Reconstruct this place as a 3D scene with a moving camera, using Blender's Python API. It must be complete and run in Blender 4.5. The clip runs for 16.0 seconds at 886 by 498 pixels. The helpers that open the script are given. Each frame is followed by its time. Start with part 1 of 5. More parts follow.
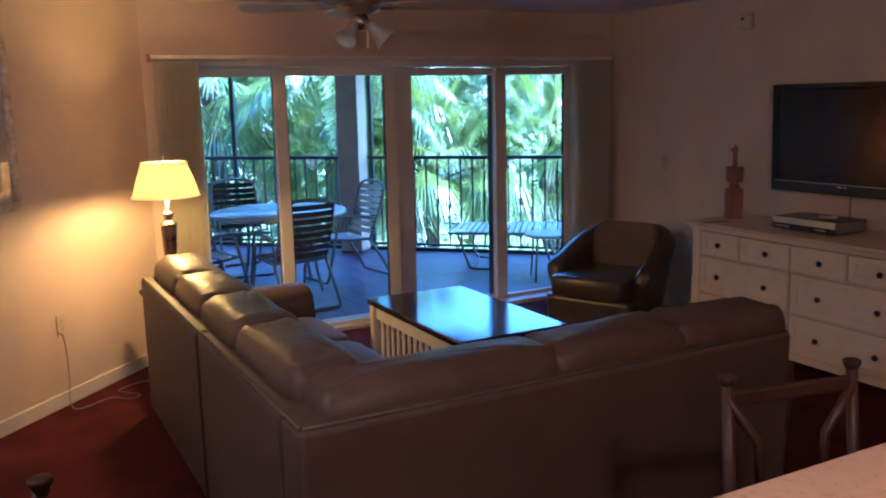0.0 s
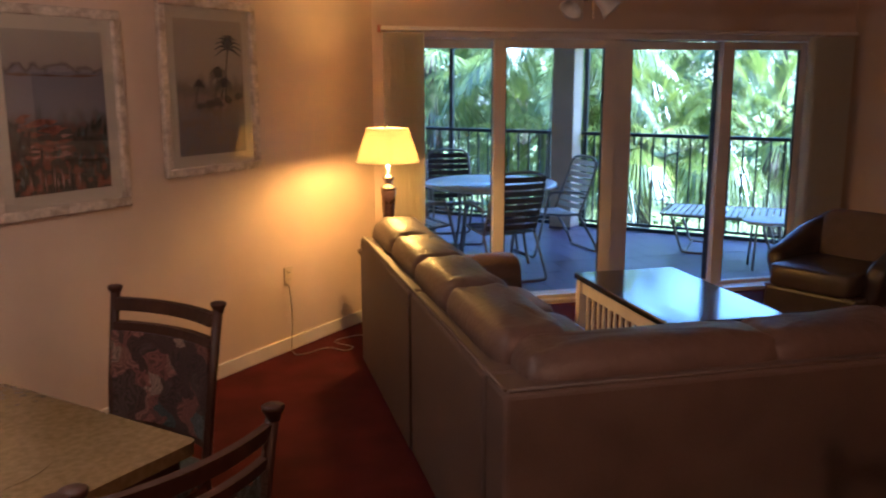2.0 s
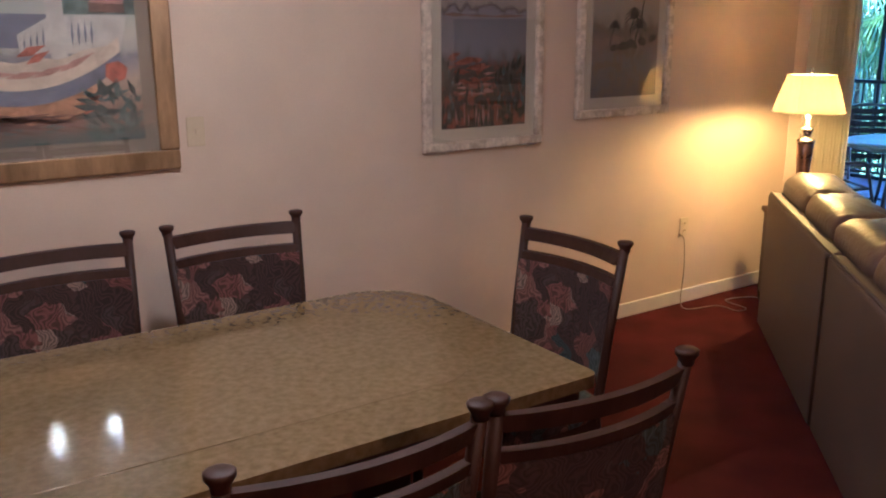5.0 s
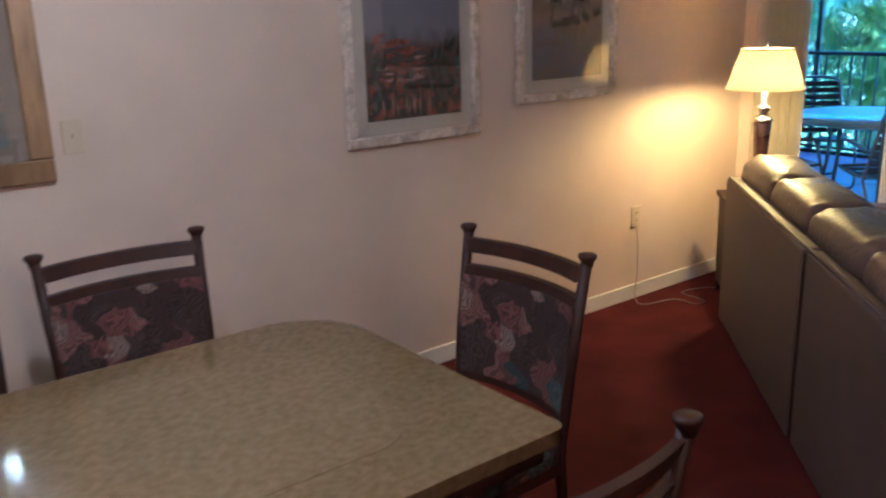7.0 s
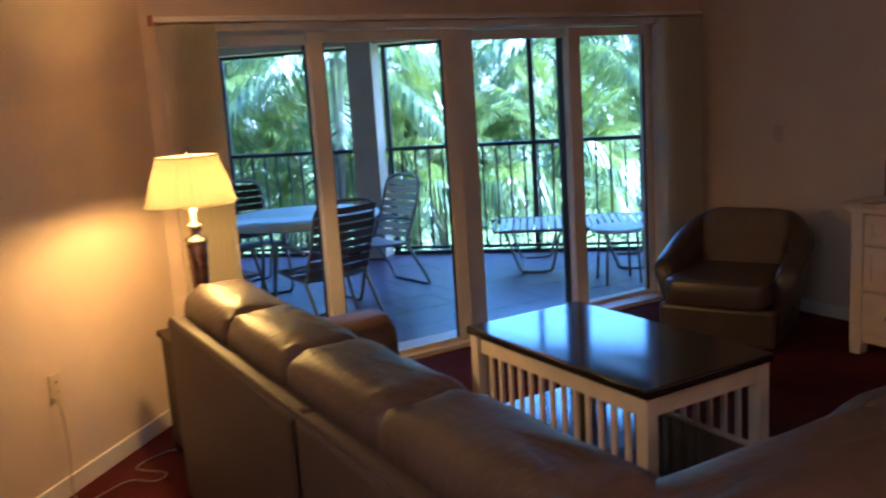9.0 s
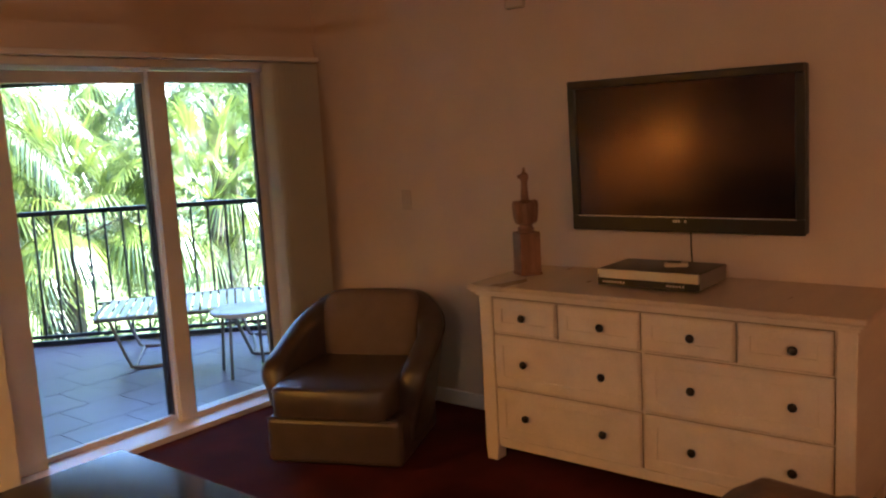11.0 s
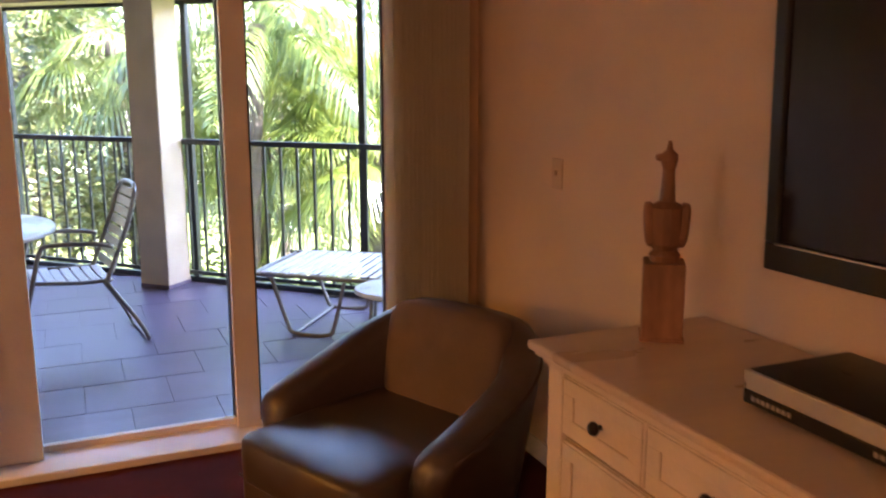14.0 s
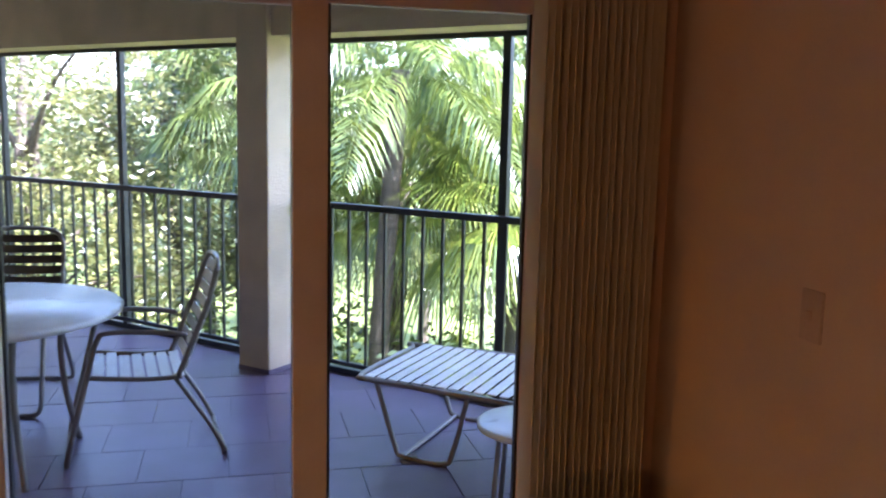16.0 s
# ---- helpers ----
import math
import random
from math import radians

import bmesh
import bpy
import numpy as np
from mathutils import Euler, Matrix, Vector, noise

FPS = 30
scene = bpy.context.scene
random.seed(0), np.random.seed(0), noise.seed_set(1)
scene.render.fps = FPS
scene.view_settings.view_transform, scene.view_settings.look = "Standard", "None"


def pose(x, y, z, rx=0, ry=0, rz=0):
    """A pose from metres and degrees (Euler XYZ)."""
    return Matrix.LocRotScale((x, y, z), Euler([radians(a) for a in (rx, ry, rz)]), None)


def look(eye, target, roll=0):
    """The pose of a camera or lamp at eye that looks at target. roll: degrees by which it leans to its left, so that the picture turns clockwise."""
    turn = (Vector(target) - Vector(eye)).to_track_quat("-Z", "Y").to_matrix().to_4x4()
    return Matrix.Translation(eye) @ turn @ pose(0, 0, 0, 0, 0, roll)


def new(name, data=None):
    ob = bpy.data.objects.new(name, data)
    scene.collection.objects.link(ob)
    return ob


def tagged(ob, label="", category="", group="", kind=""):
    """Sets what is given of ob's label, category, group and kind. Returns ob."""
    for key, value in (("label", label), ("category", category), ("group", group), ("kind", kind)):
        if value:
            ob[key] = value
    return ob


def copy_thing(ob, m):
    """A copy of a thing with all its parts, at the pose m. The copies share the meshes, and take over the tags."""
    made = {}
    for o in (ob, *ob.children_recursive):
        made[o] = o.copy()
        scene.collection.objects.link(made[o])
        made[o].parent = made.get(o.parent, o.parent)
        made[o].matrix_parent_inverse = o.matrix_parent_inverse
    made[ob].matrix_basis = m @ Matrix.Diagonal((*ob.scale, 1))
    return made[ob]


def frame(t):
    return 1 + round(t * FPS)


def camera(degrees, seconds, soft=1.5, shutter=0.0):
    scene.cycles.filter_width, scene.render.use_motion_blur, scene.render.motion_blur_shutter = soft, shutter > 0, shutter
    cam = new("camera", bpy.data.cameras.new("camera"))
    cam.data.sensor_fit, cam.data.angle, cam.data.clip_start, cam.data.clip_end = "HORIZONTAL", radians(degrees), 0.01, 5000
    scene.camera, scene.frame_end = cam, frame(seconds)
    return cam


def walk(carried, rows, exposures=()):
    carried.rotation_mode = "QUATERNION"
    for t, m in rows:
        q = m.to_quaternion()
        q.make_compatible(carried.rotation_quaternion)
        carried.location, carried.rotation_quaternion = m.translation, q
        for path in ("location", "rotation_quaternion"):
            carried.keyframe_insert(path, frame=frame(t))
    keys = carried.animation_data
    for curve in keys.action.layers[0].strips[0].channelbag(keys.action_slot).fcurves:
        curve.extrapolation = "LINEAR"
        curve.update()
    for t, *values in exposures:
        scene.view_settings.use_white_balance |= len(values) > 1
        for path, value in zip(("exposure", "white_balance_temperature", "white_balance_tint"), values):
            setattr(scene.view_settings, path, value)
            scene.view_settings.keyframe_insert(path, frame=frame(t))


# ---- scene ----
cam = camera(54.6, 16.0, soft=2.0, shutter=0.4)
PATH = [
    (0, (-0.035, -0.102, 1.698), (0.892, 1.637, 1.356), -1.3),
    (0.5, (-0.016, -0.104, 1.689), (0.807, 1.683, 1.328), -1.0),
    (1, (-0.032, -0.098, 1.67), (0.678, 1.732, 1.286), -0.5),
    (1.5, (-0.051, -0.098, 1.667), (0.552, 1.769, 1.275), -0.2),
    (2, (-0.071, -0.108, 1.671), (0.412, 1.794, 1.283), -0.1),
    (2.5, (-0.1, -0.104, 1.667), (0.231, 1.826, 1.262), 0.3),
    (3, (-0.129, -0.1, 1.659), (0.015, 1.851, 1.247), 0.5),
    (3.5, (-0.135, -0.119, 1.659), (-0.182, 1.837, 1.245), 0.8),
    (4, (-0.129, -0.147, 1.652), (-0.384, 1.786, 1.207), 1.1),
    (4.2, (-0.135, -0.12, 1.638), (-0.452, 1.8, 1.178), 0.5),
    (5.3, (-0.18, -0.05, 1.62), (-0.56, 1.855, 1.12), -0.3),
    (6.3, (-0.213, 0.065, 1.607), (-0.593, 1.953, 1.067), -1.1),
    (6.5, (-0.211, 0.132, 1.602), (-0.52, 2.029, 1.05), -0.6),
    (7, (-0.222, 0.406, 1.61), (-0.46, 2.319, 1.075), -1.6),
    (7.5, (-0.278, 0.701, 1.589), (-0.154, 2.634, 1.093), -3.9),
    (8, (-0.281, 0.958, 1.592), (0.223, 2.827, 1.088), -6.3),
    (8.2, (-0.262, 1.075, 1.56), (0.427, 2.90, 1.11), -5.4),
    (8.8, (-0.12, 1.30, 1.565), (0.80, 3.00, 1.20), -4.2),
    (9.5, (0.24, 1.57, 1.555), (1.36, 3.19, 1.25), -2.5),
    (10.3, (0.672, 1.782, 1.546), (1.887, 3.347, 1.269), -1.5),
    (10.5, (0.778, 1.787, 1.543), (2.089, 3.269, 1.251), -2.4),
    (11, (1.094, 1.863, 1.579), (2.625, 3.118, 1.295), -3.2),
    (11.5, (1.445, 1.888, 1.547), (2.971, 3.157, 1.297), -3.0),
    (12, (1.811, 1.888, 1.577), (3.336, 3.146, 1.274), -3.7),
    (12.5, (2.172, 1.997, 1.547), (3.61, 3.342, 1.195), -2.5),
    (13, (2.531, 2.056, 1.549), (3.713, 3.618, 1.144), -3.7),
    (13.5, (2.824, 2.123, 1.546), (3.793, 3.814, 1.098), -2.2),
    (14, (3.12, 2.385, 1.509), (3.903, 4.185, 1.124), -0.0),
    (14.5, (3.323, 2.653, 1.556), (3.97, 4.506, 1.168), -0.2),
    (15, (3.535, 2.975, 1.515), (3.94, 4.902, 1.165), 1.2),
    (15.5, (3.564, 3.233, 1.53), (3.943, 5.177, 1.252), 1.1),
    (16, (3.554, 3.525, 1.562), (4.018, 5.45, 1.281), 1.3),
]
EXPOSURES = [(0.0, 3.7, 3780, 19), (2.5, 3.6, 4500, 26), (3.2, 3.64, 4450, 29), (4.2, 4.1, 4060, 21), (6.3, 4.13, 3320, 6), (7.2, 4.08, 3320, 9), (8.2, 3.66, 3850, 17), (10.3, 3.4, 4500, 17), (11.0, 4.25, 5300, 20), (11.5, 4.5, 5500, 21), (12.9, 4.65, 5350, 21), (13.5, 4.8, 6100, 32), (15.0, 4.0, 5800, 36), (15.5, 3.75, 5550, 30), (16.0, 3.78, 5650, 32)]
walk(cam, [(t, look(*p)) for t, *p in PATH], EXPOSURES)

# ---- light ----
TO_SUN = Vector((0.62, -0.50, 0.95)).normalized()
world = bpy.data.worlds.new("world")
scene.world = world
world.use_nodes = True
wn = world.node_tree.nodes
sky = wn.new("ShaderNodeTexSky")
sky.sky_type = "NISHITA"
sky.sun_disc = False
sky.sun_elevation = math.asin(TO_SUN.z)
sky.sun_rotation = math.atan2(TO_SUN.x, TO_SUN.y)
wn["Background"].inputs["Strength"].default_value = 0.13
world.node_tree.links.new(sky.outputs["Color"], wn["Background"].inputs["Color"])
sun = new("sun", bpy.data.lights.new("sun", "SUN"))
sun.data.energy = 4.0
sun.data.angle = radians(0.5)
sun.data.color = (1.0, 0.95, 0.86)
sun.matrix_world = look((20, -16, 30), Vector((20, -16, 30)) - TO_SUN)


def bulb_light(name, x, y, z, watts, colour, radius=0.03):
    """A small round bulb."""
    ob = new(name, bpy.data.lights.new(name, "POINT"))
    ob.data.energy, ob.data.color, ob.data.shadow_soft_size = watts, colour, radius
    ob.location = (x, y, z)
    return ob


WARM = (1.0, 0.46, 0.05)
LAMP_AT = (0.889, 5.027)
bulb_light("table_lamp_bulb", LAMP_AT[0], LAMP_AT[1], 1.212, 4.4, WARM, 0.05)
U = Vector((1, 1, 0)).normalized()      # along the slanted wall
V = Vector((-1, 1, 0)).normalized()     # towards the slanted wall


def uv(u, v, z=0.0):
    return U * u + V * v + Vector((0, 0, z))


PENDANT = uv(0.67, 1.80)
for du in (-0.16, 0.16):
    p = PENDANT + U * du
    bulb_light("pendant_bulb", p.x, p.y, 2.13, 1.75, (1.0, 0.64, 0.31), 0.02)
bulb_light("kitchen_bulb", 1.0, -0.4, 2.26, 5.2, (1.0, 0.43, 0.14), 0.1)

# ---- materials ----


def material(name, colour, rough=0.6, metal=0.0, vary=0.12, scale=6.0, fine=90.0, bump=0.15, spec=0.5, sheen=0.0, random_piece=0.0, stretch=(1, 1, 1), second=None, depth=0.002):
    """A surface with colour variation at two scales and fine relief, in object space metres."""
    m = bpy.data.materials.new(name)
    m.use_nodes = True
    n, l = m.node_tree.nodes, m.node_tree.links
    b = n["Principled BSDF"]
    co = n.new("ShaderNodeTexCoord")
    mp = n.new("ShaderNodeMapping")
    mp.inputs["Scale"].default_value = stretch
    l.new(co.outputs["Object"], mp.inputs["Vector"])
    big, small = n.new("ShaderNodeTexNoise"), n.new("ShaderNodeTexNoise")
    for tex, s, d in ((big, scale, 4), (small, fine, 3)):
        tex.inputs["Scale"].default_value = s
        tex.inputs["Detail"].default_value = d
        l.new(mp.outputs["Vector"], tex.inputs["Vector"])
    ramp = n.new("ShaderNodeValToRGB")
    dark = [c * (1 - vary) for c in colour]
    light = [min(1, c * (1 + vary)) for c in colour] if second is None else list(second)
    ramp.color_ramp.elements[0].position, ramp.color_ramp.elements[1].position = 0.34, 0.66
    ramp.color_ramp.elements[0].color, ramp.color_ramp.elements[1].color = (*dark, 1), (*light, 1)
    l.new(big.outputs["Fac"], ramp.inputs["Fac"])
    hsv = n.new("ShaderNodeHueSaturation")
    l.new(ramp.outputs["Color"], hsv.inputs["Color"])
    mr = n.new("ShaderNodeMapRange")
    mr.inputs["To Min"].default_value, mr.inputs["To Max"].default_value = 1 - vary, 1 + vary
    l.new(small.outputs["Fac"], mr.inputs["Value"])
    last = mr.outputs["Result"]
    if random_piece:
        info = n.new("ShaderNodeObjectInfo")
        m2 = n.new("ShaderNodeMapRange")
        m2.inputs["To Min"].default_value, m2.inputs["To Max"].default_value = 1 - random_piece, 1 + random_piece
        l.new(info.outputs["Random"], m2.inputs["Value"])
        mul = n.new("ShaderNodeMath")
        mul.operation = "MULTIPLY"
        l.new(last, mul.inputs[0])
        l.new(m2.outputs["Result"], mul.inputs[1])
        last = mul.outputs["Value"]
    l.new(last, hsv.inputs["Value"])
    l.new(hsv.outputs["Color"], b.inputs["Base Color"])
    rr = n.new("ShaderNodeMapRange")
    rr.inputs["To Min"].default_value, rr.inputs["To Max"].default_value = max(0.02, rough - 0.08), min(1, rough + 0.08)
    l.new(big.outputs["Fac"], rr.inputs["Value"])
    l.new(rr.outputs["Result"], b.inputs["Roughness"])
    b.inputs["Metallic"].default_value = metal
    b.inputs["Specular IOR Level"].default_value = spec
    if sheen:
        b.inputs["Sheen Weight"].default_value = sheen
    if bump:
        bp = n.new("ShaderNodeBump")
        bp.inputs["Strength"].default_value = bump
        bp.inputs["Distance"].default_value = depth
        l.new(small.outputs["Fac"], bp.inputs["Height"])
        l.new(bp.outputs["Normal"], b.inputs["Normal"])
    return m


def leaf_material(name, colour, second, through_light=0.45, gloss=0.06):
    """Thin leaves that let light through."""
    m = bpy.data.materials.new(name)
    m.use_nodes = True
    n, l = m.node_tree.nodes, m.node_tree.links
    n.remove(n["Principled BSDF"])
    geo = n.new("ShaderNodeNewGeometry")
    ramp = n.new("ShaderNodeValToRGB")
    ramp.color_ramp.elements[0].color, ramp.color_ramp.elements[1].color = (*colour, 1), (*second, 1)
    l.new(geo.outputs["Random Per Island"], ramp.inputs["Fac"])
    d, t, g, m1, m2 = (n.new(k) for k in ("ShaderNodeBsdfDiffuse", "ShaderNodeBsdfTranslucent", "ShaderNodeBsdfGlossy", "ShaderNodeMixShader", "ShaderNodeMixShader"))
    l.new(ramp.outputs["Color"], d.inputs["Color"])
    l.new(ramp.outputs["Color"], t.inputs["Color"])
    g.inputs["Roughness"].default_value = 0.35
    g.inputs["Color"].default_value = (0.8, 0.85, 0.9, 1)
    m1.inputs["Fac"].default_value = through_light
    m2.inputs["Fac"].default_value = gloss
    l.new(d.outputs[0], m1.inputs[1])
    l.new(t.outputs[0], m1.inputs[2])
    l.new(m1.outputs[0], m2.inputs[1])
    l.new(g.outputs[0], m2.inputs[2])
    l.new(m2.outputs[0], n["Material Output"].inputs["Surface"])
    return m


def glass_material(name, tint=(0.93, 0.97, 0.96), gloss=0.022):
    """A clean pane: see-through with a Fresnel gloss."""
    m = bpy.data.materials.new(name)
    m.use_nodes = True
    n, l = m.node_tree.nodes, m.node_tree.links
    n.remove(n["Principled BSDF"])
    t, g, mix, lw, pw, sc = (n.new(k) for k in ("ShaderNodeBsdfTransparent", "ShaderNodeBsdfGlossy", "ShaderNodeMixShader", "ShaderNodeLayerWeight", "ShaderNodeMath", "ShaderNodeMath"))
    t.inputs["Color"].default_value = (*tint, 1)
    g.inputs["Roughness"].default_value = 0.01
    lw.inputs["Blend"].default_value = 0.5
    pw.operation, sc.operation = "POWER", "MULTIPLY_ADD"
    pw.inputs[1].default_value = 4.0
    sc.inputs[1].default_value, sc.inputs[2].default_value = 0.6, gloss
    l.new(lw.outputs["Facing"], pw.inputs[0])
    l.new(pw.outputs[0], sc.inputs[0])
    l.new(sc.outputs[0], mix.inputs["Fac"])
    l.new(t.outputs[0], mix.inputs[1])
    l.new(g.outputs[0], mix.inputs[2])
    l.new(mix.outputs[0], n["Material Output"].inputs["Surface"])
    return m


def shade_material(name, colour, glow, power):
    """Pleated fabric that the bulb behind it lights through."""
    m = material(name, colour, 0.8, vary=0.05, scale=12, fine=60, bump=0.1)
    b = m.node_tree.nodes["Principled BSDF"]
    b.inputs["Emission Color"].default_value = (*glow, 1)
    b.inputs["Emission Strength"].default_value = power
    return m


def cloth_shade_material(name, colour, passed):
    """Woven lamp cloth: pale outside, letting a little of the bulb's light through."""
    m = bpy.data.materials.new(name)
    m.use_nodes = True
    n, l = m.node_tree.nodes, m.node_tree.links
    n.remove(n["Principled BSDF"])
    d, t, mix = (n.new(k) for k in ("ShaderNodeBsdfDiffuse", "ShaderNodeBsdfTranslucent", "ShaderNodeMixShader"))
    co, weave, ramp = n.new("ShaderNodeTexCoord"), n.new("ShaderNodeTexNoise"), n.new("ShaderNodeValToRGB")
    weave.inputs["Scale"].default_value = 55
    weave.inputs["Detail"].default_value = 4
    l.new(co.outputs["Object"], weave.inputs["Vector"])
    ramp.color_ramp.elements[0].color = (*[c * 0.86 for c in passed], 1)
    ramp.color_ramp.elements[1].color = (*[c * 1.14 for c in passed], 1)
    l.new(weave.outputs["Fac"], ramp.inputs["Fac"])
    l.new(ramp.outputs["Color"], t.inputs["Color"])
    d.inputs["Color"].default_value = (*colour, 1)
    l.new(d.outputs[0], mix.inputs[1])
    l.new(t.outputs[0], mix.inputs[2])
    l.new(mix.outputs[0], n["Material Output"].inputs["Surface"])
    return m


M_WALL = material("wall_paint", (0.62, 0.485, 0.355), 0.75, vary=0.05, scale=2.5, fine=160, bump=0.25)
M_CEIL = material("ceiling_paint", (0.72, 0.66, 0.58), 0.9, vary=0.05, scale=3, fine=70, bump=0.5)
M_TRIM = material("trim_paint", (0.72, 0.66, 0.58), 0.45, vary=0.06, scale=5, fine=120, bump=0.05)
M_FRAME = material("door_frame_paint", (0.70, 0.64, 0.58), 0.4, vary=0.05, scale=5, fine=120, bump=0.05)
M_GASKET = material("dark_gasket", (0.03, 0.03, 0.035), 0.5, vary=0.1)
M_CARPET = material("rust_carpet", (0.078, 0.0125, 0.008), 0.95, vary=0.25, scale=3.5, fine=260, bump=0.8, spec=0.1, depth=0.006)
M_LEATHER = material("taupe_leather", (0.100, 0.063, 0.050), 0.47, vary=0.14, scale=7, fine=38, bump=0.5, depth=0.006)
M_SUEDE = material("taupe_sofa_back", (0.093, 0.061, 0.046), 0.6, vary=0.12, scale=5, fine=180, bump=0.2)
M_SEAM = material("leather_seam", (0.06, 0.035, 0.028), 0.6)
M_ARMCHAIR = material("olive_leather", (0.066, 0.046, 0.039), 0.34, vary=0.15, scale=8, fine=130, bump=0.2, depth=0.003)
M_PAD = material("armchair_back_fabric", (0.125, 0.080, 0.056), 0.7, vary=0.12, scale=8, fine=200, bump=0.3)
M_DARKTOP = material("dark_lacquer", (0.018, 0.014, 0.014), 0.11, vary=0.2, scale=10, fine=60, bump=0.02, stretch=(1, 0.15, 1), spec=1.0)
M_CREAM = material("cream_lacquer", (0.72, 0.62, 0.50), 0.42, vary=0.06, scale=9, fine=80, bump=0.08)
M_DRESSER = material("cream_painted_wood", (0.70, 0.58, 0.45), 0.42, vary=0.06, scale=7, fine=90, bump=0.08, stretch=(1, 0.2, 1))
# Dresser cream made darker: the dimness of grazing light is put into the colour.
M_DRESSERTOPDIM = material("dresser_top_dimmed_cream", (0.58, 0.45, 0.32), 0.3, vary=0.07, scale=7, fine=90, bump=0.06, stretch=(1, 0.2, 1))
M_KNOB = material("dark_bronze", (0.03, 0.022, 0.018), 0.3, metal=0.7, vary=0.2)
# Darker cream that stands in for the shade between drawers.
M_GAPSHADE = material("drawer_gap_shade", (0.34, 0.265, 0.19), 0.8)
M_BLACK = material("black_plastic", (0.012, 0.012, 0.013), 0.3, vary=0.1, bump=0.03)
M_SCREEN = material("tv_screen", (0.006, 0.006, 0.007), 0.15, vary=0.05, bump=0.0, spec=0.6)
# The redder colour of the lamp's reflection is put into the screen's tint.
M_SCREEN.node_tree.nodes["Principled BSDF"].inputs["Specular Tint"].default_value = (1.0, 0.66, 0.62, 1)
M_SILVER = material("silver_plastic", (0.55, 0.52, 0.49), 0.3, metal=0.6, vary=0.05, bump=0.03)
M_WOOD = material("walnut_wood", (0.030, 0.0112, 0.006), 0.5, spec=0.25, vary=0.25, scale=9, fine=70, bump=0.15, stretch=(1, 1, 0.25))
M_CARVED = material("carved_wood", (0.235, 0.115, 0.06), 0.6, vary=0.22, scale=14, fine=60, bump=0.3, stretch=(1, 1, 0.3))
M_PEWTER = material("dark_pewter", (0.20, 0.13, 0.105), 0.28, metal=0.85, vary=0.2, scale=12, fine=60, bump=0.06)
M_TERRA = material("reddish_plastic", (0.34, 0.11, 0.055), 0.45, vary=0.08)
# Brownish fan housing, with its backlit darkness put into the colour.
M_FAN = material("fan_housing_backlit_brown", (0.24, 0.18, 0.14), 0.4, metal=0.4, vary=0.12, bump=0.05)
M_STOOL = material("stool_wood", (0.055, 0.027, 0.02), 0.45, vary=0.2, scale=9, fine=70, bump=0.15)
M_STONE = material("travertine", (0.130, 0.088, 0.031), 0.07, vary=0.11, scale=48, fine=170, bump=0.03, second=(0.160, 0.110, 0.042))
M_STONE2 = material("travertine_inlay", (0.142, 0.097, 0.036), 0.07, vary=0.11, scale=44, fine=160, bump=0.03, second=(0.170, 0.118, 0.046))
M_COUNTER = material("counter_laminate", (0.70, 0.52, 0.37), 0.3, vary=0.05, scale=40, fine=200, bump=0.03)
M_GOLD = material("gilt_frame", (0.29, 0.18, 0.072), 0.42, metal=0.35, vary=0.25, scale=14, fine=70, bump=0.3, stretch=(1, 1, 0.3))
M_WHITEFRAME = material("distressed_white_frame", (0.55, 0.44, 0.33), 0.6, vary=0.3, scale=18, fine=60, bump=0.5, second=(0.68, 0.58, 0.46))
M_MAT = material("picture_mat", (0.62, 0.54, 0.43), 0.8, vary=0.04)
M_MATTAUPE = material("taupe_mat", (0.30, 0.235, 0.17), 0.8, vary=0.08)
M_PLASTIC = material("ivory_plastic", (0.56, 0.45, 0.28), 0.4, vary=0.04, bump=0.02)
M_PLATE = material("painted_plate", (0.52, 0.40, 0.29), 0.6, vary=0.06)
M_SLOT = material("outlet_slot", (0.03, 0.025, 0.02), 0.6)
M_CHROME = material("brushed_nickel", (0.55, 0.52, 0.5), 0.25, metal=1.0, vary=0.08, bump=0.03)
M_WHITE = material("white_enamel", (0.72, 0.70, 0.66), 0.4, vary=0.04, bump=0.03)
M_BLADE = material("pale_fan_blade", (0.42, 0.39, 0.36), 0.45, vary=0.06, bump=0.05)
M_FROST = material("frosted_glass", (0.56, 0.52, 0.46), 0.35, vary=0.05, bump=0.03)
M_TILE = material("slate_tile", (0.120, 0.092, 0.150), 0.36, vary=0.16, scale=5, fine=40, bump=0.15, random_piece=0.07, depth=0.003)
M_GROUT = material("grout", (0.108, 0.086, 0.132), 0.42, vary=0.15)
M_RAIL = material("dark_green_aluminium", (0.012, 0.018, 0.018), 0.4, vary=0.15, bump=0.05)
M_STUCCO = material("stucco", (0.56, 0.46, 0.34), 0.9, vary=0.1, scale=4, fine=60, bump=0.8, depth=0.006)
M_TUBE = material("bronze_tube", (0.22, 0.20, 0.18), 0.35, metal=0.3, vary=0.1, bump=0.03)
M_STRAP = material("brown_strap", (0.05, 0.035, 0.03), 0.45, vary=0.15, bump=0.1)
M_STRAPW = material("white_vinyl_strap", (0.74, 0.73, 0.69), 0.4, vary=0.08, bump=0.08)
M_BTABLE = material("white_fibreglass", (0.66, 0.66, 0.64), 0.3, vary=0.08, scale=12, fine=120, bump=0.1)
M_GRASS = material("lawn", (0.10, 0.15, 0.03), 0.9, vary=0.4, scale=0.6, fine=14, bump=0.6, second=(0.20, 0.24, 0.06))
M_TRUNK = material("palm_trunk", (0.075, 0.06, 0.045), 0.9, vary=0.35, scale=6, fine=26, bump=0.9, stretch=(1, 1, 3), depth=0.02)
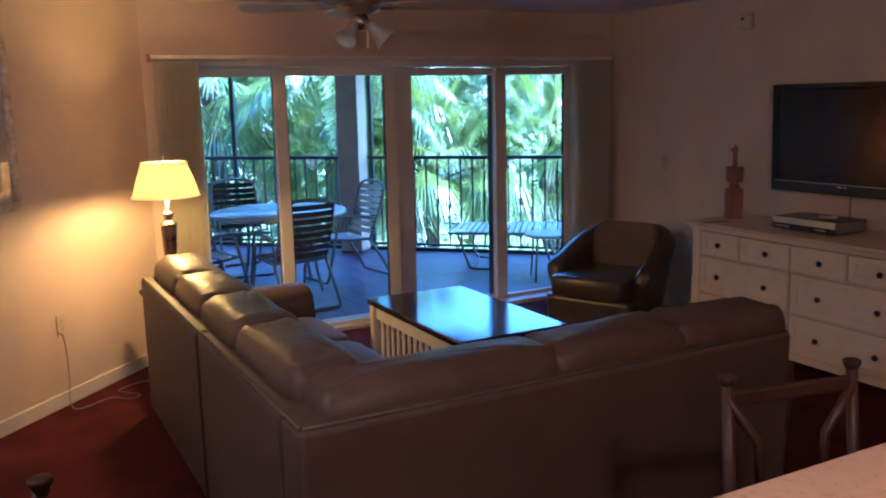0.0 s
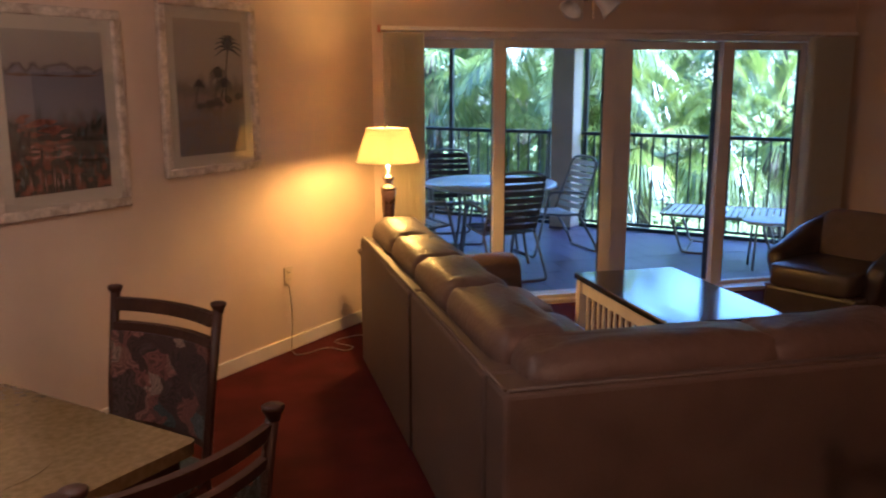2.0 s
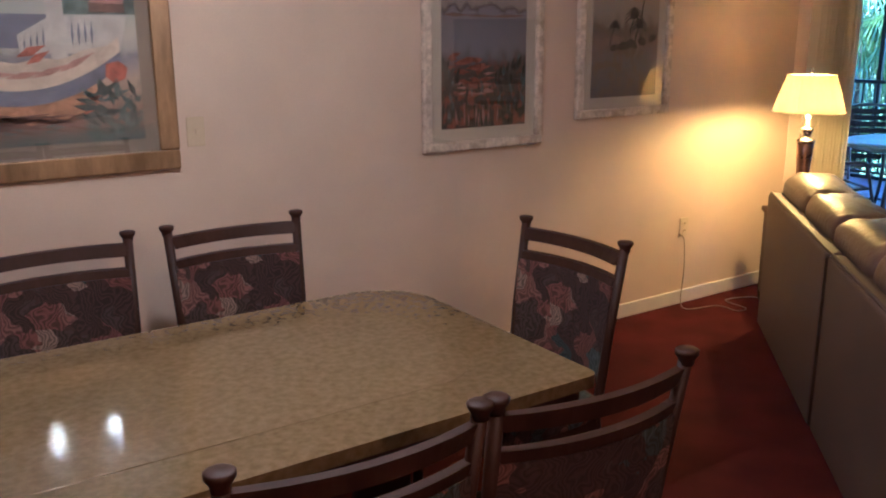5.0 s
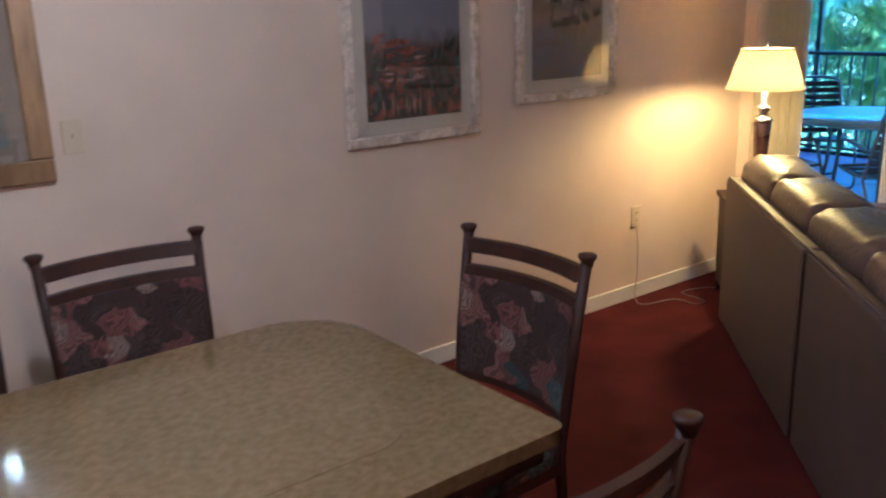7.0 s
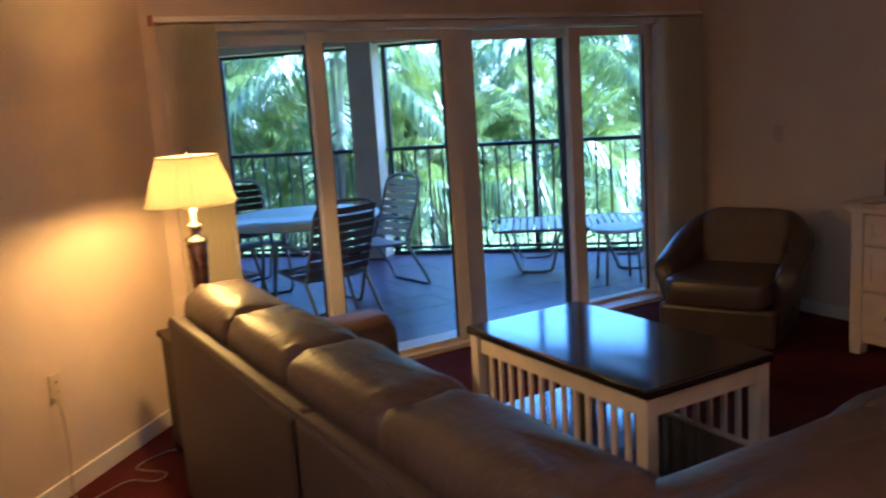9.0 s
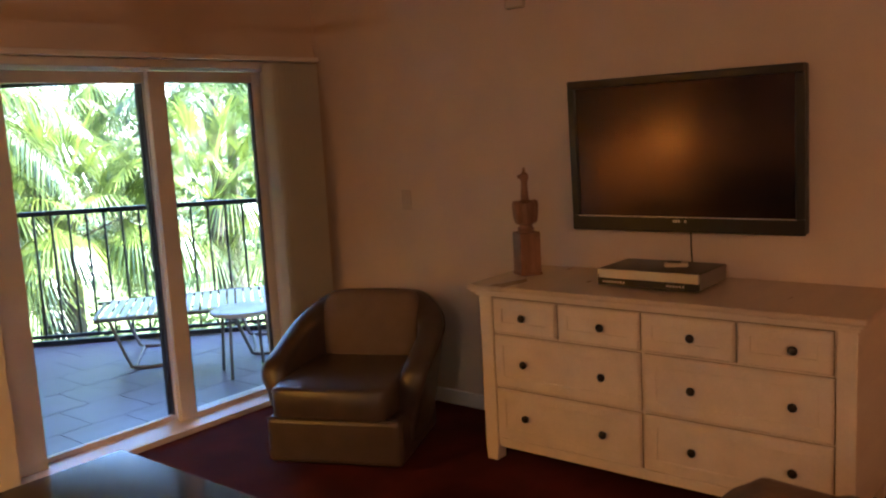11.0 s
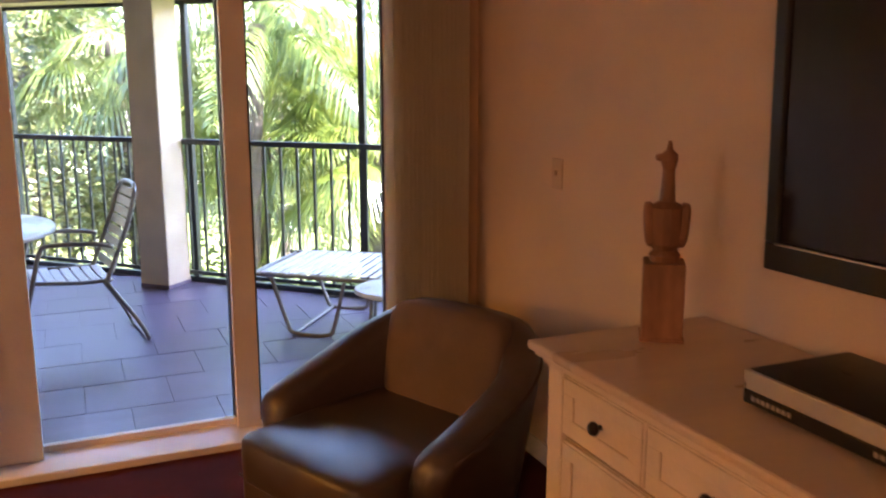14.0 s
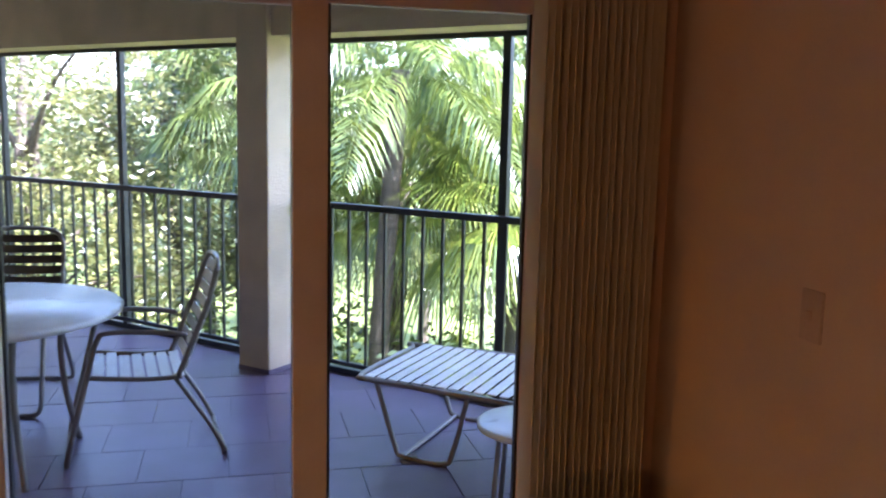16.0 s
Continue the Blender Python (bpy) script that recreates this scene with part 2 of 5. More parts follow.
M_BARK = material("bark", (0.12, 0.095, 0.075), 0.9, vary=0.35, scale=8, fine=30, bump=0.9, depth=0.02)
M_BLIND = leaf_material("blind_vane", (0.76, 0.72, 0.60), (0.84, 0.80, 0.68), 0.62, 0.02)
L_PALM = leaf_material("palm_leaf", (0.06, 0.10, 0.025), (0.20, 0.25, 0.055))
# Brighter, yellower copy of the palm leaf: a sunlit look put into the colour.
L_PALM2 = leaf_material("palm_leaf_sun_coloured", (0.085, 0.135, 0.02), (0.26, 0.30, 0.05))
L_BROAD = leaf_material("broad_leaf", (0.075, 0.10, 0.03), (0.28, 0.27, 0.10))
L_BUSH = leaf_material("bush_leaf", (0.05, 0.08, 0.025), (0.21, 0.27, 0.06))
# Greyer leaf green for the distance; the haze is only in this colour.
L_FAR = leaf_material("far_leaf_haze_tint", (0.045, 0.072, 0.034), (0.14, 0.185, 0.08))
L_DRY = leaf_material("dry_frond", (0.09, 0.065, 0.035), (0.18, 0.14, 0.07))
G_PANE = glass_material("door_glass")
G_PICTURE = glass_material("picture_glass", (0.95, 0.96, 0.95), 0.085)
M_SHADE = cloth_shade_material("lamp_shade_fabric", (0.75, 0.60, 0.34), (0.46, 0.425, 0.30))
M_BULB = shade_material("lit_bulb_glass", (0.9, 0.8, 0.6), (1.0, 0.72, 0.42), 3)


def chair_fabric():
    """Dark tapestry of shells and corals."""
    m = bpy.data.materials.new("shell_tapestry")
    m.use_nodes = True
    n, l = m.node_tree.nodes, m.node_tree.links
    b = n["Principled BSDF"]
    co = n.new("ShaderNodeTexCoord")
    warp = n.new("ShaderNodeTexNoise")
    warp.inputs["Scale"].default_value = 9
    add = n.new("ShaderNodeMixRGB")
    add.inputs["Fac"].default_value = 0.2
    l.new(co.outputs["Object"], warp.inputs["Vector"])
    l.new(co.outputs["Object"], add.inputs["Color1"])
    l.new(warp.outputs["Color"], add.inputs["Color2"])
    vor = n.new("ShaderNodeTexVoronoi")
    vor.inputs["Scale"].default_value = 16
    l.new(add.outputs["Color"], vor.inputs["Vector"])
    sep = n.new("ShaderNodeSeparateColor")
    l.new(vor.outputs["Color"], sep.inputs["Color"])
    ramp = n.new("ShaderNodeValToRGB")
    cols = ((0.0, (0.04, 0.016, 0.013)), (0.22, (0.135, 0.048, 0.034)), (0.38, (0.03, 0.045, 0.042)), (0.5, (0.17, 0.075, 0.052)), (0.62, (0.05, 0.027, 0.021)), (0.8, (0.06, 0.075, 0.07)), (0.92, (0.22, 0.15, 0.10)))
    ramp.color_ramp.interpolation = "CONSTANT"
    while len(ramp.color_ramp.elements) < len(cols):
        ramp.color_ramp.elements.new(0.5)
    for e, (p, c) in zip(ramp.color_ramp.elements, cols):
        e.position, e.color = p, (*c, 1)
    l.new(sep.outputs["Red"], ramp.inputs["Fac"])
    wave = n.new("ShaderNodeTexWave")
    wave.inputs["Scale"].default_value = 26
    wave.inputs["Distortion"].default_value = 9
    l.new(add.outputs["Color"], wave.inputs["Vector"])
    mul = n.new("ShaderNodeMixRGB")
    mul.blend_type = "MULTIPLY"
    mul.inputs["Fac"].default_value = 0.65
    l.new(ramp.outputs["Color"], mul.inputs["Color1"])
    l.new(wave.outputs["Color"], mul.inputs["Color2"])
    l.new(mul.outputs["Color"], b.inputs["Base Color"])
    b.inputs["Roughness"].default_value = 0.85
    bp = n.new("ShaderNodeBump")
    bp.inputs["Strength"].default_value = 0.3
    bp.inputs["Distance"].default_value = 0.002
    l.new(wave.outputs["Fac"], bp.inputs["Height"])
    l.new(bp.outputs["Normal"], b.inputs["Normal"])
    return m


M_TAPESTRY = chair_fabric()


def paint_material(name, bands, blot, blot_at, scale=6.0):
    """A painting: bands of colour up the sheet (generated z) with loose brush blotches."""
    m = bpy.data.materials.new(name)
    m.use_nodes = True
    n, l = m.node_tree.nodes, m.node_tree.links
    b = n["Principled BSDF"]
    co, sep = n.new("ShaderNodeTexCoord"), n.new("ShaderNodeSeparateXYZ")
    l.new(co.outputs["Generated"], sep.inputs[0])
    ns = n.new("ShaderNodeTexNoise")
    ns.inputs["Scale"].default_value = scale
    ns.inputs["Detail"].default_value = 5
    l.new(co.outputs["Generated"], ns.inputs["Vector"])
    mr = n.new("ShaderNodeMapRange")
    mr.inputs["To Min"].default_value, mr.inputs["To Max"].default_value = -0.14, 0.14
    l.new(ns.outputs["Fac"], mr.inputs["Value"])
    ad = n.new("ShaderNodeMath")
    l.new(sep.outputs["Z"], ad.inputs[0])
    l.new(mr.outputs["Result"], ad.inputs[1])
    ramp = n.new("ShaderNodeValToRGB")
    while len(ramp.color_ramp.elements) < len(bands):
        ramp.color_ramp.elements.new(0.5)
    for e, (p, c) in zip(ramp.color_ramp.elements, bands):
        e.position, e.color = p, (*c, 1)
    l.new(ad.outputs[0], ramp.inputs["Fac"])
    n2 = n.new("ShaderNodeTexNoise")
    n2.inputs["Scale"].default_value = scale * 2.2
    n2.inputs["Detail"].default_value = 6
    l.new(co.outputs["Generated"], n2.inputs["Vector"])
    r2 = n.new("ShaderNodeValToRGB")
    r2.color_ramp.elements[0].position, r2.color_ramp.elements[1].position = 0.5, 0.58
    l.new(n2.outputs["Fac"], r2.inputs["Fac"])
    lo = n.new("ShaderNodeMapRange")
    lo.inputs["From Min"].default_value, lo.inputs["From Max"].default_value = blot_at
    l.new(sep.outputs["Z"], lo.inputs["Value"])
    mu = n.new("ShaderNodeMath")
    mu.operation = "MULTIPLY"
    l.new(r2.outputs["Color"], mu.inputs[0])
    l.new(lo.outputs["Result"], mu.inputs[1])
    mix = n.new("ShaderNodeMixRGB")
    mix.inputs["Color2"].default_value = (*blot, 1)
    l.new(mu.outputs[0], mix.inputs["Fac"])
    l.new(ramp.outputs["Color"], mix.inputs["Color1"])
    l.new(mix.outputs["Color"], b.inputs["Base Color"])
    b.inputs["Roughness"].default_value = 0.6
    return m


P_HAMMOCK = paint_material("hammock_painting", ((0.0, (0.12, 0.14, 0.13)), (0.16, (0.30, 0.18, 0.12)), (0.36, (0.55, 0.40, 0.28)), (0.5, (0.30, 0.28, 0.33)), (0.62, (0.62, 0.56, 0.46)), (1.0, (0.30, 0.36, 0.36))), (0.14, 0.17, 0.15), (0.7, 0.1), 5)
P_SEA = paint_material("flower_shore_painting", ((0.0, (0.03, 0.035, 0.03)), (0.22, (0.09, 0.07, 0.05)), (0.42, (0.14, 0.12, 0.10)), (0.52, (0.28, 0.25, 0.27)), (0.74, (0.24, 0.21, 0.24)), (0.76, (0.10, 0.07, 0.08)), (0.79, (0.34, 0.28, 0.24)), (1.0, (0.42, 0.36, 0.30))), (0.30, 0.09, 0.05), (0.52, 0.2), 6)
P_PALMS = paint_material("palm_beach_painting", ((0.0, (0.16, 0.14, 0.15)), (0.3, (0.22, 0.19, 0.19)), (0.42, (0.30, 0.20, 0.15)), (0.5, (0.16, 0.13, 0.11)), (0.6, (0.42, 0.33, 0.25)), (1.0, (0.46, 0.37, 0.28))), (0.20, 0.14, 0.10), (0.60, 0.48), 5)
M_PAINTDARK = material("painted_dark_foliage", (0.06, 0.05, 0.045), 0.6, vary=0.4, scale=30, fine=90, bump=0.1)
M_PAINTWHITE = material("painted_pale_cloth", (0.62, 0.56, 0.50), 0.6, vary=0.15, scale=20, fine=90, bump=0.1)
M_PAINTBLUE = material("painted_blue_hem", (0.20, 0.20, 0.27), 0.6, vary=0.2, scale=20, fine=90, bump=0.1)
M_PAINTBLOOM = material("painted_blooms", (0.32, 0.12, 0.075), 0.6, vary=0.4, scale=40, fine=90, bump=0.1)
M_PAINTGREEN = material("painted_teal_leaves", (0.13, 0.17, 0.15), 0.6, vary=0.4, scale=30, fine=90, bump=0.1)
M_PAINTMOSS = material("painted_moss", (0.085, 0.10, 0.09), 0.6, vary=0.4, scale=30, fine=90, bump=0.1)
M_PAINTCREAM = material("painted_cream_canvas", (0.66, 0.53, 0.40), 0.6, vary=0.2, scale=18, fine=90, bump=0.1)
M_PAINTPINK = material("painted_rose", (0.50, 0.27, 0.21), 0.6, vary=0.25, scale=24, fine=90, bump=0.1)
M_PAINTBROWN = material("painted_umber", (0.18, 0.10, 0.075), 0.6, vary=0.3, scale=30, fine=90, bump=0.1)
M_PAINTORANGE = material("painted_amber", (0.48, 0.25, 0.12), 0.6, vary=0.3, scale=26, fine=90, bump=0.1)
M_PAINTRED = material("painted_coral", (0.45, 0.13, 0.07), 0.6, vary=0.35, scale=30, fine=90, bump=0.1)

# ---- mesh helpers ----


def part(name, bm, mat, parent=None, label="", smooth=False):
    """One mesh object under a thing or a part."""
    me = bpy.data.meshes.new(name)
    bmesh.ops.recalc_face_normals(bm, faces=bm.faces)
    bm.to_mesh(me)
    bm.free()
    me.materials.append(mat)
    if smooth:
        me.polygons.foreach_set("use_smooth", [True] * len(me.polygons))
    ob = new(name, me)
    if parent is not None:
        ob.parent = parent
    if label:
        ob["label"] = label
    return ob


def thing(name, m, label, category, group="", kind=""):
    ob = new(name)
    ob.empty_display_size = 0.1
    ob.matrix_basis = m
    return tagged(ob, label, category, group, kind)


def box(x0, x1, y0, y1, z0, z1, bevel=0.0, bm=None, segments=2):
    """A box, with its edges rounded by bevel."""
    mine = bmesh.new()
    bmesh.ops.create_cube(mine, size=1, matrix=Matrix.LocRotScale(((x0 + x1) / 2, (y0 + y1) / 2, (z0 + z1) / 2), None, (x1 - x0, y1 - y0, z1 - z0)))
    if bevel:
        bmesh.ops.bevel(mine, geom=mine.edges[:], offset=bevel, segments=segments, affect="EDGES", profile=0.5)
    return join(bm, mine)


def join(bm, mine, m=None):
    """Adds mine to bm."""
    if m is not None:
        mine.transform(m)
    if bm is None:
        return mine
    tmp = bpy.data.meshes.new("tmp")
    mine.to_mesh(tmp)
    mine.free()
    bm.from_mesh(tmp)
    bpy.data.meshes.remove(tmp)
    return bm


def lathe(profile, seg=24, bm=None, m=None, squash=1.0):
    """A turned shape from (radius, z) pairs."""
    mine = bmesh.new()
    rings = []
    for r, z in profile:
        r = max(r, 0.0004)
        rings.append([mine.verts.new((r * math.cos(2 * math.pi * i / seg), squash * r * math.sin(2 * math.pi * i / seg), z)) for i in range(seg)])
    for a, b in zip(rings, rings[1:]):
        for i in range(seg):
            mine.faces.new((a[i], a[(i + 1) % seg], b[(i + 1) % seg], b[i]))
    mine.faces.new(rings[0][::-1])
    mine.faces.new(rings[-1])
    return join(bm, mine, m)


def tube(points, r, seg=8, bm=None, taper=1.0, closed=False):
    """A round bar along points; its radius goes to r * taper."""
    mine = bmesh.new()
    pts = [Vector(p) for p in points]
    rings, side = [], None
    for i, p in enumerate(pts):
        if closed:
            d = pts[(i + 1) % len(pts)] - pts[i - 1]
        else:
            d = pts[min(i + 1, len(pts) - 1)] - pts[max(i - 1, 0)]
        d.normalize()
        if side is None:
            side = d.orthogonal().normalized()
        side = (side - d * side.dot(d)).normalized()
        up = d.cross(side)
        rr = r * (1 + (taper - 1) * i / max(1, len(pts) - 1))
        rings.append([mine.verts.new(p + (side * math.cos(2 * math.pi * k / seg) + up * math.sin(2 * math.pi * k / seg)) * rr) for k in range(seg)])
    pairs = list(zip(rings, rings[1:])) + ([(rings[-1], rings[0])] if closed else [])
    for a, b in pairs:
        for k in range(seg):
            mine.faces.new((a[k], a[(k + 1) % seg], b[(k + 1) % seg], b[k]))
    if not closed:
        mine.faces.new(rings[0][::-1])
        mine.faces.new(rings[-1])
    return join(bm, mine)


def smooth_path(points, n=6):
    """Catmull-Rom points through the given ones."""
    p = [Vector(q) for q in points]
    out = []
    for i in range(len(p) - 1):
        a, b, c, d = p[max(i - 1, 0)], p[i], p[i + 1], p[min(i + 2, len(p) - 1)]
        for k in range(n):
            t = k / n
            out.append(0.5 * ((2 * b) + (c - a) * t + (2 * a - 5 * b + 4 * c - d) * t * t + (3 * b - a - 3 * c + d) * t ** 3))
    out.append(p[-1])
    return out


def pillow(sx, sy, sz, m=None, e=0.35, nu=28, nv=16, bm=None, lump=0.0, seed=0, ez=None):
    """A soft, boxy cushion (superellipsoid) of full size sx, sy, sz."""
    mine = bmesh.new()

    def f(v, k):
        return math.copysign(abs(v) ** k, v)

    ez = e if ez is None else ez
    rows = []
    for j in range(1, nv):
        b = -math.pi / 2 + math.pi * j / nv
        row = []
        for i in range(nu):
            a = 2 * math.pi * i / nu
            q = Vector((sx / 2 * f(math.cos(b), ez) * f(math.cos(a), e), sy / 2 * f(math.cos(b), e) * f(math.sin(a), e), sz / 2 * f(math.sin(b), ez)))
            if lump:
                q *= 1 + lump * noise.noise(q * 7 + Vector((seed, 0, 0)))
            row.append(mine.verts.new(q))
        rows.append(row)
    lo, hi = mine.verts.new((0, 0, -sz / 2)), mine.verts.new((0, 0, sz / 2))
    for a, b in zip(rows, rows[1:]):
        for i in range(nu):
            mine.faces.new((a[i], a[(i + 1) % nu], b[(i + 1) % nu], b[i]))
    for i in range(nu):
        mine.faces.new((lo, rows[0][(i + 1) % nu], rows[0][i]))
        mine.faces.new((hi, rows[-1][i], rows[-1][(i + 1) % nu]))
    return join(bm, mine, m)


def prism(outline, z0, z1, bm=None, bevel=0.0):
    """An upright slab with the given outline."""
    mine = bmesh.new()
    lo = [mine.verts.new((x, y, z0)) for x, y in outline]
    hi = [mine.verts.new((x, y, z1)) for x, y in outline]
    mine.faces.new(lo[::-1])
    mine.faces.new(hi)
    k = len(lo)
    for i in range(k):
        mine.faces.new((lo[i], lo[(i + 1) % k], hi[(i + 1) % k], hi[i]))
    if bevel:
        rim = [e for e in mine.edges if abs(e.verts[0].co.z - e.verts[1].co.z) < 1e-6]
        bmesh.ops.bevel(mine, geom=rim, offset=bevel, segments=2, affect="EDGES", profile=0.5)
    return join(bm, mine)


def structure(name, bm, mat, label, category, parent=None):
    ob = part(name, bm, mat, parent)
    return tagged(ob, label, category, "", "structure") if parent is None else ob

# ---- the room ----
CEIL = 2.38
room = [(0.94, 5.82), (4.78, 5.82), (4.78, -3.2), (-4.6, -3.2), (-4.6, 0.28)]
structure("floor", prism(room, -0.12, 0.0), M_CARPET, "rust-red cut-pile carpet over the whole room", "floor")
structure("ceiling", prism([(1.0, 6.06), (4.9, 6.06), (4.9, -3.3), (-4.7, -3.3), (-4.7, 0.3)], CEIL, CEIL + 0.15), M_CEIL, "pale matt ceiling of the living room", "ceiling")


def wall_between(name, a, b, thick, z1, label, mat=None, z0=-0.12):
    """A wall whose inner face runs from a to b; its thickness lies to the right of that way."""
    a, b = Vector(a), Vector(b)
    d = (b - a).normalized()
    o = Vector((d.y, -d.x)) * thick
    return structure(name, prism([tuple(a), tuple(b), tuple(b + o), tuple(a + o)], z0, z1), mat or M_WALL, label, "wall")


wall_between("wall_right", (4.78, 5.82), (4.78, -3.2), -0.15, CEIL, "beige painted wall behind the dresser and television")
wall_between("wall_back", (4.93, -3.2), (-4.75, -3.2), -0.15, CEIL, "plain beige wall closing the room")
wall_between("wall_far_left", (-4.6, -3.2), (-4.6, 0.28), -0.15, CEIL, "plain beige wall closing the dining side")
wall_between("wall_slanted", (-4.6, 0.28), (0.94, 5.82), -0.15, CEIL, "warm beige slanted wall hung with three pictures")
DOOR_L, DOOR_R, DOOR_H = 1.10, 4.50, 2.0
structure("wall_door_left", box(0.78, DOOR_L, 5.82, 6.12, -0.12, CEIL), M_WALL, "narrow beige wall beside the sliding doors", "wall")
structure("wall_door_right", box(DOOR_R, 4.93, 5.82, 6.12, -0.12, CEIL), M_WALL, "beige wall strip behind the gathered blinds", "wall")
structure("wall_door_head", box(DOOR_L, DOOR_R, 5.82, 6.12, DOOR_H, CEIL), M_WALL, "beige wall above the sliding doors", "wall")


def baseboard(a, b):
    a, b = Vector(a), Vector(b)
    d = (b - a).normalized()
    o = Vector((d.y, -d.x)) * 0.014
    structure("baseboard", prism([tuple(a), tuple(b), tuple(b + o), tuple(a + o)], 0.0, 0.085, bevel=0.004), M_TRIM, "cream painted baseboard along the wall", "baseboard")


baseboard((-4.6, 0.28), (0.93, 5.81))
baseboard((4.78, 5.82), (4.78, -3.2))

# sliding doors: an outer frame and four panels
door = thing("door_1", pose(0, 6.0, 0), "four-panel sliding glass door with cream frames", "sliding door", kind="structure")
part("door_frame", box(DOOR_L, DOOR_R, -0.19, 0.07, DOOR_H - 0.045, DOOR_H, 0.004), M_FRAME, door)
part("door_sill", box(DOOR_L, DOOR_R, -0.20, 0.10, -0.03, 0.03, 0.006), M_FRAME, door)
part("door_jamb", box(DOOR_L, DOOR_L + 0.05, -0.19, 0.07, 0.03, DOOR_H - 0.045, 0.004), M_FRAME, door)
part("door_jamb", box(DOOR_R - 0.05, DOOR_R, -0.19, 0.07, 0.03, DOOR_H - 0.045, 0.004), M_FRAME, door)
# glass edges of each panel, and the panel's track
PANELS = [(1.20, 1.868, 0.03, 0.05, 0.06), (1.908, 2.672, -0.13, 0.087, 0.095), (2.925, 3.712, 0.03, 0.10, 0.05), (3.80, 4.388, -0.04, 0.098, 0.06)]
for x0, x1, y, wl, wr in PANELS:
    panel = part("panel", box(x0 - wl, x0, y - 0.02, y + 0.02, 0.032, DOOR_H - 0.05, 0.003), M_FRAME, door)
    part("stile", box(x1, x1 + wr, y - 0.02, y + 0.02, 0.032, DOOR_H - 0.05, 0.003), M_FRAME, panel)
    part("top_rail", box(x0, x1, y - 0.018, y + 0.018, 1.89, DOOR_H - 0.05, 0.003), M_FRAME, panel)
    part("bottom_rail", box(x0, x1, y - 0.018, y + 0.018, 0.029, 0.056, 0.003), M_FRAME, panel)
    pane = part("pane", box(x0 - 0.005, x1 + 0.005, y - 0.003, y + 0.003, 0.052, 1.895), G_PANE, panel, "clear glass pane")
    pane.visible_shadow = False
    g = box(x0, x0 + 0.008, y - 0.012, y + 0.012, 0.056, 1.89)
    g = box(x1 - 0.008, x1, y - 0.012, y + 0.012, 0.056, 1.89, bm=g)
    part("gasket", g, M_GASKET, panel, "dark rubber gasket")
part("meeting_stile", box(2.772, 2.938, -0.07, -0.03, 0.032, DOOR_H - 0.05, 0.004), M_FRAME, door)
# Dark upright strip along the right edge of the third panel.
part("door_dark_strip", box(3.705, 3.77, 0.056, 0.085, 0.032, 1.95, 0.003), M_RAIL, door, "dark strip along the right edge of the third panel")

# vertical blinds, drawn to both sides
rail = thing("blind_rail", pose(0, 5.735, 0), "cream headrail of vertical blinds above the doors", "blind rail")
part("headrail", box(0.98, 4.72, -0.022, 0.025, 1.995, 2.022, 0.004), M_FRAME, rail)
part("end_cap", box(0.966, 0.98, -0.028, 0.033, 1.98, 2.03, 0.003), M_TERRA, rail, "reddish end cap")
part("bracket", box(1.0, 4.72, 0.03, 0.083, 2.0, 2.02), M_FRAME, rail)


def vane_stack(x0, count, step, label, degrees):
    stack = thing("vertical_blind", pose(x0, 5.735, 0), label, "vertical blind")
    for i in range(count):
        bm = bmesh.new()
        w, turn = 0.088, radians(degrees + 3.5 * math.sin(i * 2.3))
        cols = []
        for k in range(5):
            s = (k / 4 - 0.5) * w
            bow = 0.006 * (1 - (2 * k / 4 - 1) ** 2)
            cols.append((i * step + s * math.cos(turn) - bow * math.sin(turn), s * math.sin(turn) + bow * math.cos(turn)))
        out = [(x, y) for x, y in cols] + [(x + 0.0015, y + 0.0006) for x, y in cols[::-1]]
        prism(out, 0.035, 1.982, bm)
        part("vane", bm, M_BLIND, stack)
    return stack


vane_stack(1.025, 13, 0.019, "gathered cream vertical blind vanes beside the lamp", -64)
vane_stack(4.338, 17, 0.0212, "gathered cream vertical blind vanes in the corner", 94)

# ---- pictures on the slanted wall ----


def on_wall(u, z, out=0.0):
    """A pose on the slanted wall: local x along it, local -y into the room."""
    p = U * u + V * (4.88 / math.sqrt(2) - out)
    return Matrix.Translation((p.x, p.y, z)) @ pose(0, 0, 0, 0, 0, 45)


def picture(u0, u1, z0, z1, rim, mat_w, frame_mat, mat_mat, paint, label):
    w, h = u1 - u0, z1 - z0
    pic = thing("framed_picture", on_wall((u0 + u1) / 2, z0), label, "picture")
    a = w / 2
    bars = [(-a, a, 0, rim), (-a, a, h - rim, h), (-a, -a + rim, rim, h - rim), (a - rim, a, rim, h - rim)]
    for x0, x1, y0, y1 in bars:
        bm = box(x0, x1, -0.035, -0.004, y0, y1, 0.008, segments=3)
        for v in bm.verts:
            if v.co.y < -0.02:
                v.co.y += 0.006 * noise.noise(Vector((v.co.x * 30 + u0, v.co.z * 30, 0)))
        part("frame_bar", bm, frame_mat, pic)
    part("mat", box(-a + rim, a - rim, -0.016, -0.006, rim, h - rim), mat_mat, pic, "mat board")
    i = rim + mat_w
    part("painting", box(-a + i, a - i, -0.0195, -0.0165, i, h - i), paint, pic)
    pane = part("glazing", box(-a + rim, a - rim, -0.0245, -0.0225, rim, h - rim), G_PICTURE, pic, "clear picture glass")
    pane.visible_shadow = False
    return pic, a - i, i, h - i


R2 = math.sqrt(2)
